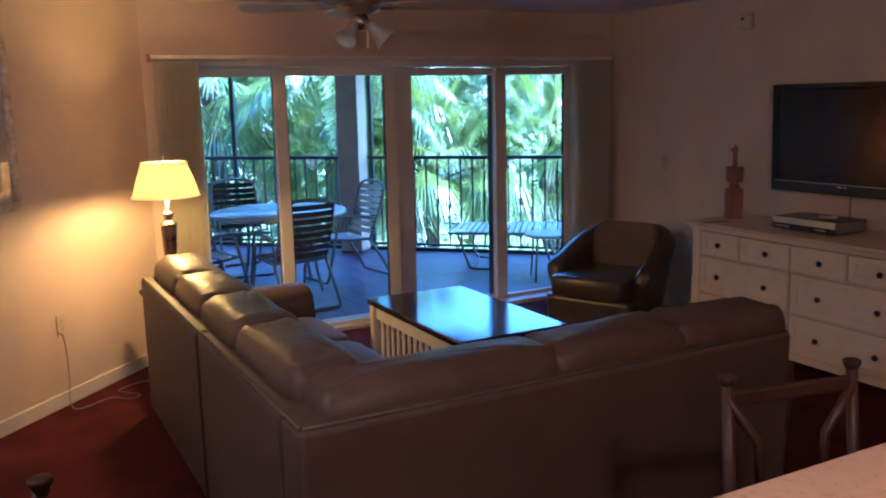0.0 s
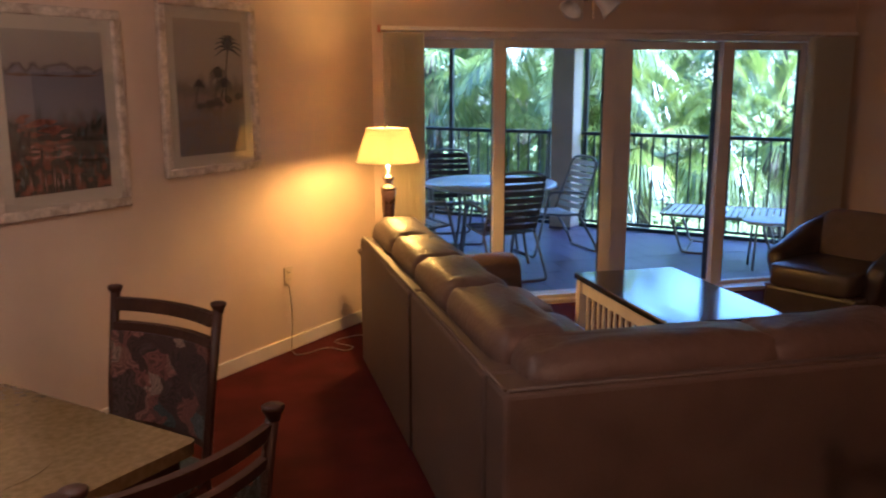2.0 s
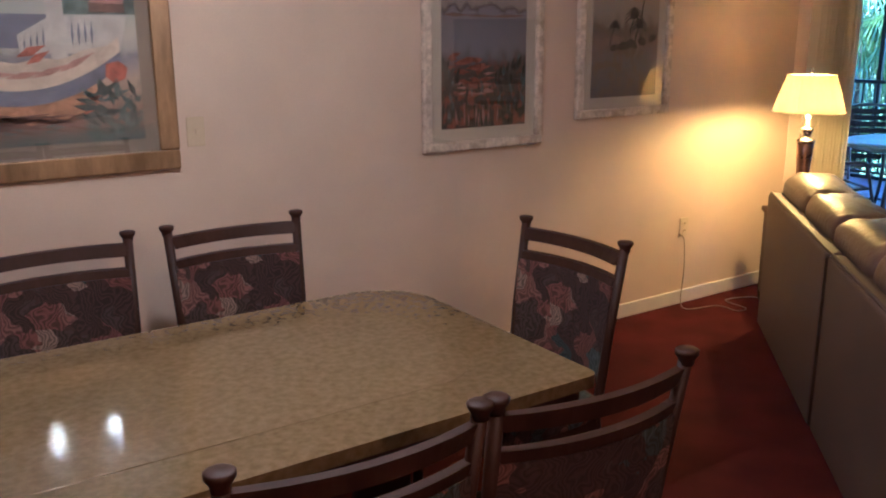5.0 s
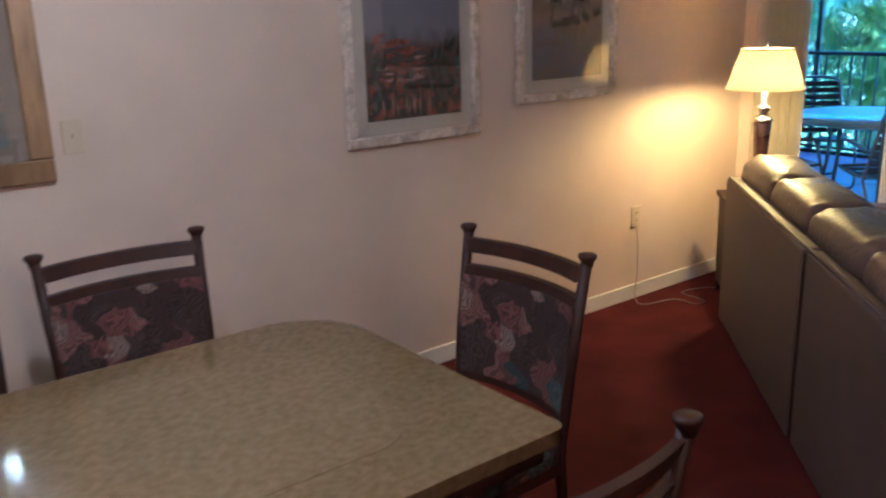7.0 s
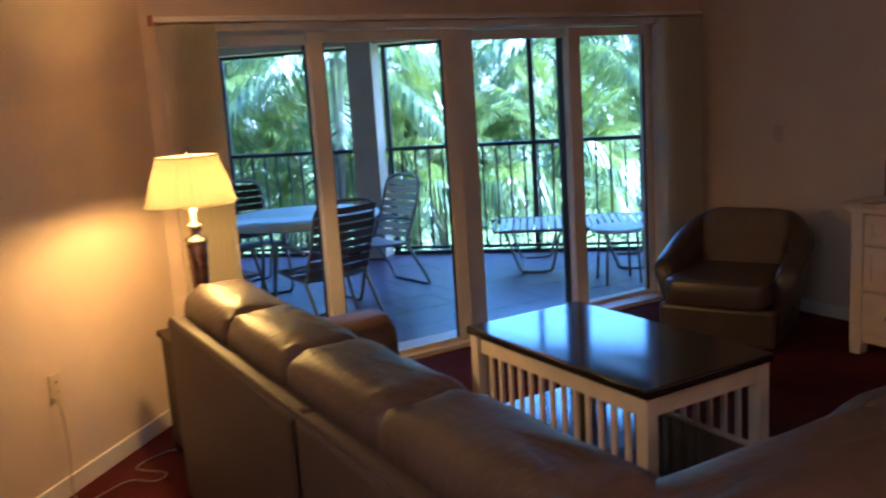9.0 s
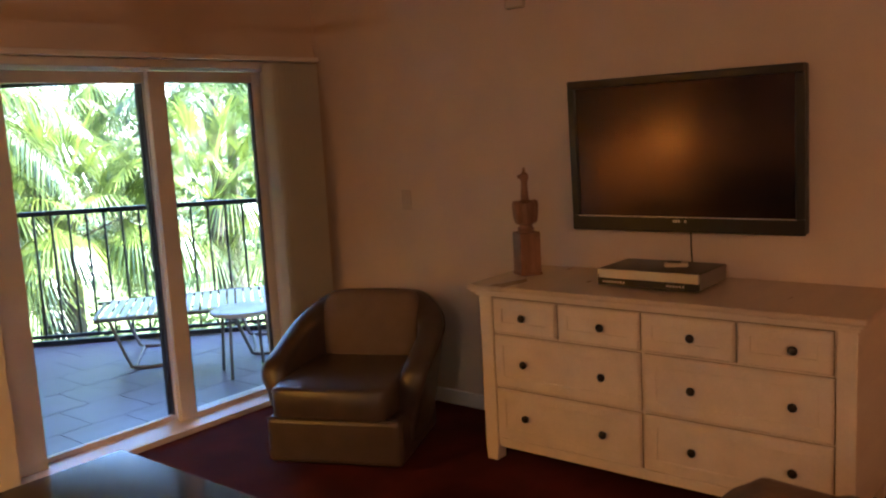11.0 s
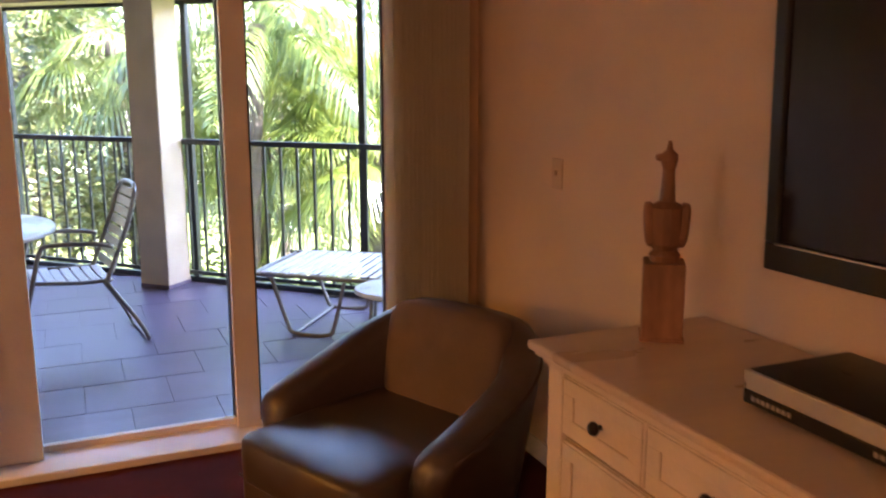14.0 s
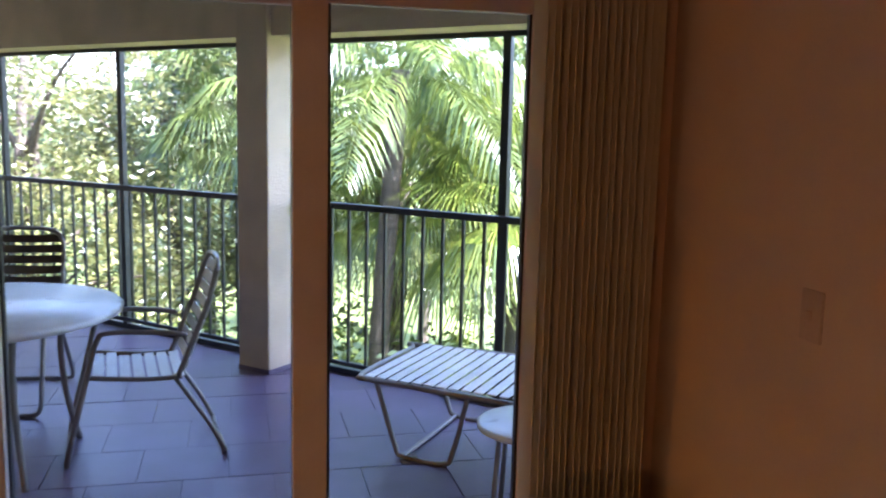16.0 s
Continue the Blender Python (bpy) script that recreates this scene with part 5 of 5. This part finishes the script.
for i in range(4):
    q = radians(35 + 90 * i)
    c, s = math.cos(q), math.sin(q)
    part("leg", tube(smooth_path([(0.40 * c, 0.40 * s, 0.69), (0.38 * c, 0.38 * s, 0.5), (0.40 * c, 0.40 * s, 0.25), (0.46 * c, 0.46 * s, 0.0)], 4), 0.015, 8), M_TUBE, ot, smooth=True)


def patio_chair(m, strap, label):
    """A sled-legged tubular chair with straps; local -y is its front."""
    c = thing("patio_chair", m, label, "patio chair", "chairs round the patio table")
    w = 0.26
    back = []
    for sx in (-1, 1):
        x = sx * w
        side = smooth_path([(x * 0.5, -0.345, 0.013), (x * 0.86, -0.345, 0.013), (x * 0.98, -0.34, 0.05), (x, -0.315, 0.16), (x, -0.25, 0.42), (x, -0.20, 0.60), (x, -0.14, 0.635), (x, 0.10, 0.62), (x, 0.19, 0.60)], 5)
        part("arm_leg", tube(side, 0.013, 8), M_TUBE, c, smooth=True)
        part("rear_leg", tube(smooth_path([(x * 0.5, 0.36, 0.013), (x * 0.86, 0.36, 0.013), (x * 0.97, 0.352, 0.04), (x * 0.96, 0.29, 0.16), (x * 0.94, 0.13, 0.41)], 5), 0.013, 8), M_TUBE, c, smooth=True)
        part("seat_rail", tube(smooth_path([(x * 0.92, -0.24, 0.425), (x * 0.92, 0.0, 0.40), (x * 0.92, 0.17, 0.40)], 4), 0.012, 8), M_TUBE, c, smooth=True)
    hoop = smooth_path([(-w * 0.92, 0.15, 0.40), (-w * 0.92, 0.28, 0.72), (-w * 0.86, 0.33, 0.88), (-w * 0.5, 0.352, 0.935), (w * 0.5, 0.352, 0.935), (w * 0.86, 0.33, 0.88), (w * 0.92, 0.28, 0.72), (w * 0.92, 0.15, 0.40)], 5)
    part("back_hoop", tube(hoop, 0.013, 8), M_TUBE, c, smooth=True)
    part("front_bar", tube([(-w * 0.92, -0.24, 0.425), (w * 0.92, -0.24, 0.425)], 0.012, 8), M_TUBE, c)
    for yy in (-0.345, 0.36):
        part("floor_bar", tube([(-w * 0.5, yy, 0.013), (w * 0.5, yy, 0.013)], 0.013, 8), M_TUBE, c)

    def strap_at(yy, z, lean, half, name):
        bm = bmesh.new()
        n = 6
        cols = []
        for i in range(n + 1):
            t = 2 * i / n - 1
            sagged = -0.012 * (1 - t * t)
            up = Vector((0, math.sin(lean), math.cos(lean))) * 0.024
            out = Vector((0, math.cos(lean), -math.sin(lean)))
            p = Vector((t * half, yy, z)) - out * sagged
            cols.append([bm.verts.new(p + up + out * 0.0025), bm.verts.new(p - up + out * 0.0025), bm.verts.new(p - up - out * 0.0025), bm.verts.new(p + up - out * 0.0025)])
        for a2, b2 in zip(cols, cols[1:]):
            for k in range(4):
                bm.faces.new((a2[k], a2[(k + 1) % 4], b2[(k + 1) % 4], b2[k]))
        bm.faces.new(cols[0])
        bm.faces.new(cols[-1][::-1])
        part(name, bm, strap, c)

    for i in range(8):
        z = 0.46 + i * 0.060
        yy = 0.17 + (z - 0.40) * 0.40 if z < 0.72 else 0.298 + (z - 0.72) * 0.28
        strap_at(yy, z, 0.37, w * 0.93, "back_strap")
    for i in range(7):
        strap_at(-0.20 + i * 0.06, 0.418 - 0.015 * (i > 1), radians(90), w * 0.93, "seat_strap")
    return c


patio_chair(pose(3.09, 7.84, BZ, 0, 0, -82), M_STRAPW, "tubular patio chair with pale vinyl straps")
dark = patio_chair(pose(2.26, 6.97, BZ, 0, 0, 188), M_STRAP, "tubular patio chair with dark brown straps")
copy_thing(dark, pose(2.28, 8.70, BZ, 0, 0, -4))
patio_chair(pose(1.57, 7.40, BZ, 0, 0, 100), M_STRAPW, "tubular patio chair with pale vinyl straps")

lg = thing("strap_lounger", Matrix.Translation((4.315, 7.83, BZ)) @ pose(0, 0, 0, 0, 0, -37), "low sun lounger with white vinyl straps", "lounger")
LW, LL = 0.35, 1.35
part("bed_rim", tube(smooth_path([(0.05, -LW, 0.38), (0, -LW + 0.06, 0.38), (0, LW - 0.06, 0.38), (0.05, LW, 0.38), (LL, LW, 0.38), (LL, -LW, 0.38), (0.05, -LW, 0.38)], 3), 0.014, 8), M_TUBE, lg, smooth=True)
for x0 in (0.10, 0.95):
    for yy in (-LW + 0.02, LW - 0.02):
        part("leg", tube(smooth_path([(x0, yy, 0.37), (x0 + 0.10, yy, 0.08), (x0 + 0.15, yy, 0.015), (x0 + 0.36, yy, 0.015), (x0 + 0.41, yy, 0.08), (x0 + 0.48, yy, 0.37)], 5), 0.013, 8), M_TUBE, lg, smooth=True)
    part("cross_bar", tube([(x0 + 0.15, -LW + 0.02, 0.014), (x0 + 0.15, LW - 0.02, 0.014)], 0.011, 8), M_TUBE, lg)
for i in range(21):
    x = 0.045 + i * 0.063
    bm = box(x, x + 0.046, -LW + 0.0, LW - 0.0, 0.388, 0.396, 0.003)
    for v in bm.verts:
        v.co.z -= 0.012 * (1 - (v.co.y / LW) ** 2)
    part("strap", bm, M_STRAPW, lg)
sd = thing("side_table", pose(4.68, 6.60, BZ), "small round white outdoor side table", "side table")
part("tabletop", lathe([(0.03, 0.42), (0.20, 0.42), (0.225, 0.43), (0.225, 0.445), (0.21, 0.452), (0.03, 0.452)], 36), M_BTABLE, sd, smooth=True)
for i in range(4):
    q = radians(20 + 90 * i)
    part("leg", tube([(0.17 * math.cos(q), 0.17 * math.sin(q), 0.43), (0.20 * math.cos(q), 0.20 * math.sin(q), 0.0)], 0.011, 8), M_TUBE, sd, smooth=True)

# ---- grounds and planting ----
GZ = -3.1
structure("ground", prism([(-400, -400), (400, -400), (400, 400), (-400, 400)], GZ - 0.3, GZ), M_GRASS, "sunlit lawn below the balcony", "lawn")


def frond(bm, root, yaw, pitch, reach, blades, rnd, blade_len, droop):
    """A fan leaf: a bowed stalk and a fan of narrow folded blades with drooping tips."""
    d = Vector((math.cos(yaw) * math.cos(pitch), math.sin(yaw) * math.cos(pitch), math.sin(pitch)))
    hub = root + d * reach + Vector((0, 0, -0.10 * reach * reach))
    side = Vector((-math.sin(yaw), math.cos(yaw), 0))
    up = d.cross(side) * -1
    w = side * 0.012
    q = [bm.verts.new(v) for v in (root - w, root + w, hub + w * 0.6, hub - w * 0.6)]
    bm.faces.new(q)
    out = (hub - root).normalized()
    for i in range(blades):
        a = (i / (blades - 1) - 0.5) * radians(250)
        way = (out * math.cos(a) + side * math.sin(a) + up * (0.10 + 0.22 * abs(math.sin(a)))).normalized()
        ln = blade_len * (1 - 0.25 * abs(a) / radians(125)) * rnd.uniform(0.85, 1.1)
        mid = hub + way * ln * 0.55 + Vector((0, 0, -droop * 0.12 * ln))
        tip = hub + way * ln * 0.92 + Vector((0, 0, -droop * 0.55 * ln))
        n = way.cross(Vector((0, 0, 1)))
        n = n.normalized() * 0.014 * blade_len if n.length > 0.01 else side * 0.014 * blade_len
        v0, v1, v2, v3, v4 = (bm.verts.new(v) for v in (hub, mid - n, mid + n, tip + n * 0.25, tip - n * 0.25))
        bm.faces.new((v0, v1, v2))
        bm.faces.new((v1, v4, v3, v2))


def feather(bm, root, yaw, pitch, length, rnd):
    """A long arching leaf with hanging leaflets on both sides of its rib."""
    flat = Vector((math.cos(yaw), math.sin(yaw), 0))
    side = Vector((-math.sin(yaw), math.cos(yaw), 0))
    pts = []
    n = 30
    for i in range(n + 1):
        t = i / n
        pts.append(root + flat * length * (t * math.cos(pitch) * (1 - 0.12 * t * t)) + Vector((0, 0, length * (t * math.sin(pitch) - 0.62 * t * t))))
    for i in range(n):
        w0, w1 = side * 0.016 * (1.05 - i / n), side * 0.016 * (1.05 - (i + 1) / n)
        bm.faces.new([bm.verts.new(v) for v in (pts[i] - w0, pts[i] + w0, pts[i + 1] + w1, pts[i + 1] - w1)])
        if i < 4:
            continue
        t = i / n
        d = (pts[i + 1] - pts[i]).normalized()
        for s in (-1, 1):
            for k in range(2):
                ln = length * 0.30 * math.sin(math.pi * (0.12 + 0.84 * t)) * rnd.uniform(0.8, 1.1)
                way = (side * s * 0.85 + d * 0.55 + Vector((0, 0, rnd.uniform(-0.35, 0.1)))).normalized()
                b0 = pts[i] + (pts[i + 1] - pts[i]) * (k * 0.5)
                mid = b0 + way * ln * 0.5 + Vector((0, 0, -0.06 * ln))
                tip = b0 + way * ln * 0.85 + Vector((0, 0, -0.45 * ln))
                w = d * 0.017
                v0, v1, v2, v3 = (bm.verts.new(v) for v in (b0, mid + w, tip, mid - w))
                bm.faces.new((v0, v1, v2, v3))


def feather_palm(x, y, seed, count, length, height, lean, turn, mat, label):
    rnd = random.Random(seed)
    p = thing("palm_tree", pose(x, y, GZ, 0, 0, turn), label, "palm", "palms below the balcony")
    part("trunk", tube(smooth_path([(0, 0, -0.2), (lean * 0.3, 0, height * 0.4), (lean, 0.05, height)], 6), 0.14, 10, taper=0.75), M_TRUNK, p, smooth=True)
    crown = bmesh.new()
    for i in range(count):
        feather(crown, Vector((lean, 0.05, height)), i * 2.39996 + rnd.uniform(-0.2, 0.2), radians(70 - 75 * i / count + rnd.uniform(-8, 8)), length * rnd.uniform(0.85, 1.1), rnd)
    part("crown", crown, mat, p)
    return p


def palm_mesh(seed, count, leaf, height, lean):
    rnd = random.Random(seed)
    trunk = tube(smooth_path([(0, 0, -0.2), (lean * 0.25, 0, height * 0.35), (lean * 0.6, 0.05, height * 0.7), (lean, 0.05, height)], 5), 0.17, 10, taper=0.8)
    for v in trunk.verts:
        v.co.x += 0.02 * math.sin(v.co.z * 22) * (1 if v.co.x > 0 else -1)
    crown = bmesh.new()
    top = Vector((lean, 0.05, height))
    for i in range(count):
        pitch = radians(78 - 118 * (i / count) + rnd.uniform(-10, 10))
        yaw = i * 2.39996 + rnd.uniform(-0.25, 0.25)
        frond(crown, top, yaw, pitch, rnd.uniform(0.8, 1.25) * leaf, 46, rnd, leaf * rnd.uniform(0.85, 1.1), rnd.uniform(0.45, 1.15) * (1.0 if pitch < 0.5 else 0.5))
    return trunk, crown


def palm(x, y, seed, count, leaf, height, lean, turn, mat, label):
    p = thing("palm_tree", pose(x, y, GZ, 0, 0, turn), label, "palm", "palms below the balcony")
    trunk, crown = palm_mesh(seed, count, leaf, height, lean)
    part("trunk", trunk, M_TRUNK, p, smooth=True)
    part("crown", crown, mat, p)
    return p


PA = palm(6.7, 13.0, 1, 40, 0.95, 3.8, 0.3, 40, L_PALM2, "fan palm with bright drooping fronds, sunlit tone in their colour")
PB = feather_palm(5.1, 13.4, 2, 20, 2.5, 5.3, -0.3, 200, L_PALM, "tall feather palm with long arching fronds")
PC = palm(4.1, 16.2, 3, 42, 1.15, 5.2, 0.4, 120, L_PALM, "fan palm with hanging green fronds")
copy_thing(PA, pose(8.9, 12.2, GZ, 0, 0, 150))
copy_thing(PB, pose(9.9, 13.6, GZ, 0, 0, 20))
copy_thing(PC, pose(7.6, 15.6, GZ, 0, 0, 260))
copy_thing(PA, pose(5.6, 15.2, GZ + 0.0, 0, 0, 280))
copy_thing(PB, pose(3.0, 20.6, GZ, 0, 0, 80))
copy_thing(PC, pose(11.6, 12.2, GZ, 0, 0, 10))
copy_thing(PC, pose(6.2, 18.2, GZ, 0, 0, 190))
copy_thing(PB, pose(12.6, 17.2, GZ, 0, 0, 100))


def leaves(bm, centre, radius, count, size, rnd, flat=0.8):
    """Small folded leaves scattered through a clump."""
    for _ in range(count):
        d = Vector((rnd.gauss(0, 1), rnd.gauss(0, 1), rnd.gauss(0, 1) * flat))
        p = centre + d.normalized() * radius * rnd.random() ** 0.45
        a = Vector((rnd.gauss(0, 1), rnd.gauss(0, 1), rnd.gauss(0, 0.6))).normalized()
        b2 = a.cross(Vector((rnd.gauss(0, 1), rnd.gauss(0, 1), rnd.gauss(0, 1)))).normalized()
        s = size * rnd.uniform(0.6, 1.3)
        v = [bm.verts.new(q) for q in (p - a * s, p + b2 * s * 0.42, p + a * s, p - b2 * s * 0.42)]
        bm.faces.new(v)


def broad_tree(x, y, seed, height, spread, label):
    rnd = random.Random(seed)
    t = thing("broadleaf_tree", pose(x, y, GZ, 0, 0, seed * 40), label, "tree", "broadleaf trees beyond the balcony")
    bm = tube(smooth_path([(0, 0, -0.2), (0.1, 0, height * 0.3), (0, 0.1, height * 0.6), (0.1, 0, height * 0.9)], 4), 0.15, 10, taper=0.3)
    crown = bmesh.new()
    for i in range(16):
        z = height * rnd.uniform(0.25, 0.85)
        q = rnd.uniform(0, 6.28)
        r = spread * rnd.uniform(0.5, 1.0) * (1.1 - 0.5 * abs(z / height - 0.55))
        tip = Vector((r * math.cos(q), r * math.sin(q), z + rnd.uniform(0.2, 0.9)))
        tube(smooth_path([(0.05, 0.03, z * 0.85), tuple(tip * 0.55 + Vector((0, 0, z * 0.42))), tuple(tip)], 3), 0.045, 6, bm, 0.25)
        for k in range(5):
            leaves(crown, tip + Vector((rnd.uniform(-0.7, 0.7), rnd.uniform(-0.7, 0.7), rnd.uniform(-0.6, 0.6))), rnd.uniform(0.3, 0.65), 120, 0.056, rnd)
    part("trunk", bm, M_BARK, t, smooth=True)
    part("crown", crown, L_BROAD, t)
    return t


B1 = broad_tree(1.0, 15.2, 11, 6.2, 1.9, "sunny broadleaf tree with small yellow-green leaves")
B2 = broad_tree(-0.9, 14.6, 12, 5.6, 1.9, "sunny broadleaf tree with thin branches")
for x, y, z, r in ((2.6, 17.4, 0.3, 50), (-2.6, 16.6, 0, 140), (0.3, 18.6, 0.5, 250), (4.2, 19.6, 0.4, 10)):
    copy_thing(B1, pose(x, y, GZ, 0, 0, r))
for x, y, r in ((9.2, 18.4, 70), (13.8, 13.4, 200), (7.2, 20.4, 320), (-3.6, 19.4, 30)):
    copy_thing(B2, pose(x, y, GZ, 0, 0, r))
rnd = random.Random(77)
bm = bmesh.new()
for i in range(130):
    s = rnd.uniform(-5.5, 9.5)
    d = rnd.uniform(2.2, 4.2) if i % 3 else rnd.uniform(4, 9)
    c = rail_at(3.5) + ALONG * s + NRM * d
    leaves(bm, Vector((c.x, c.y, GZ + rnd.uniform(0.3, 1.9))), rnd.uniform(0.5, 0.95), 170, 0.075, rnd)
tagged(part("shrubs", bm, L_BUSH, None), "dense green shrubs under the palms", "shrubs", "", "stuff")
bm = bmesh.new()
for i in range(34):
    c = rail_at(3.5) + ALONG * rnd.uniform(-3.5, 8.0) + NRM * rnd.uniform(3.0, 6.5)
    leaves(bm, Vector((c.x, c.y, GZ + rnd.uniform(0.6, 2.0))), rnd.uniform(0.45, 0.8), 190, 0.065, rnd)
tagged(part("bright_shrubs", bm, L_PALM2, None), "bright yellow-green shrubs among the palms", "shrubs", "", "stuff")
bm = bmesh.new()
for i in range(260):
    q = radians(rnd.uniform(-12, 112))
    r = rnd.uniform(24, 42)
    h = rnd.uniform(0, 5.5) if rnd.random() < 0.85 else rnd.uniform(5, 8.5)
    leaves(bm, Vector((3 + r * math.cos(q), 6 + r * math.sin(q), GZ + h)), rnd.uniform(1.2, 2.2), 120, 0.26, rnd)
tagged(part("far_woods", bm, L_FAR, None), "green woods beyond the lawn with haze put into the leaf colour", "woods", "", "stuff")

# ---- balcony tiles ----
TW = 0.40
tile_mesh = None
k = 0
y0 = 6.15
row = 0
while y0 < 12.6:
    x0 = 0.5 - (TW / 2 if row % 2 else 0)
    while x0 < 6.6:
        cx, cy = x0 + TW / 2, y0 + TW / 2
        if cx + cy < 12.93 and cx > 0.55 and k < 300:
            if tile_mesh is None:
                bm = box(-TW / 2 + 0.0017, TW / 2 - 0.0017, -TW / 2 + 0.0017, TW / 2 - 0.0017, -0.008, 0.0, 0.0012, segments=1)
                ob = part("tile", bm, M_TILE, bpy.data.objects["balcony_floor"])
                tile_mesh = ob.data
            else:
                ob = new("tile", tile_mesh)
                ob.parent = bpy.data.objects["balcony_floor"]
            h = 0.0012 * math.sin(k * 12.9898)
            ob.matrix_basis = pose(cx, cy, BZ + h, 0.12 * math.sin(k * 7.1), 0.12 * math.sin(k * 3.7), 90 * (k % 4))
            k += 1
        x0 += TW
    y0 += TW
    row += 1
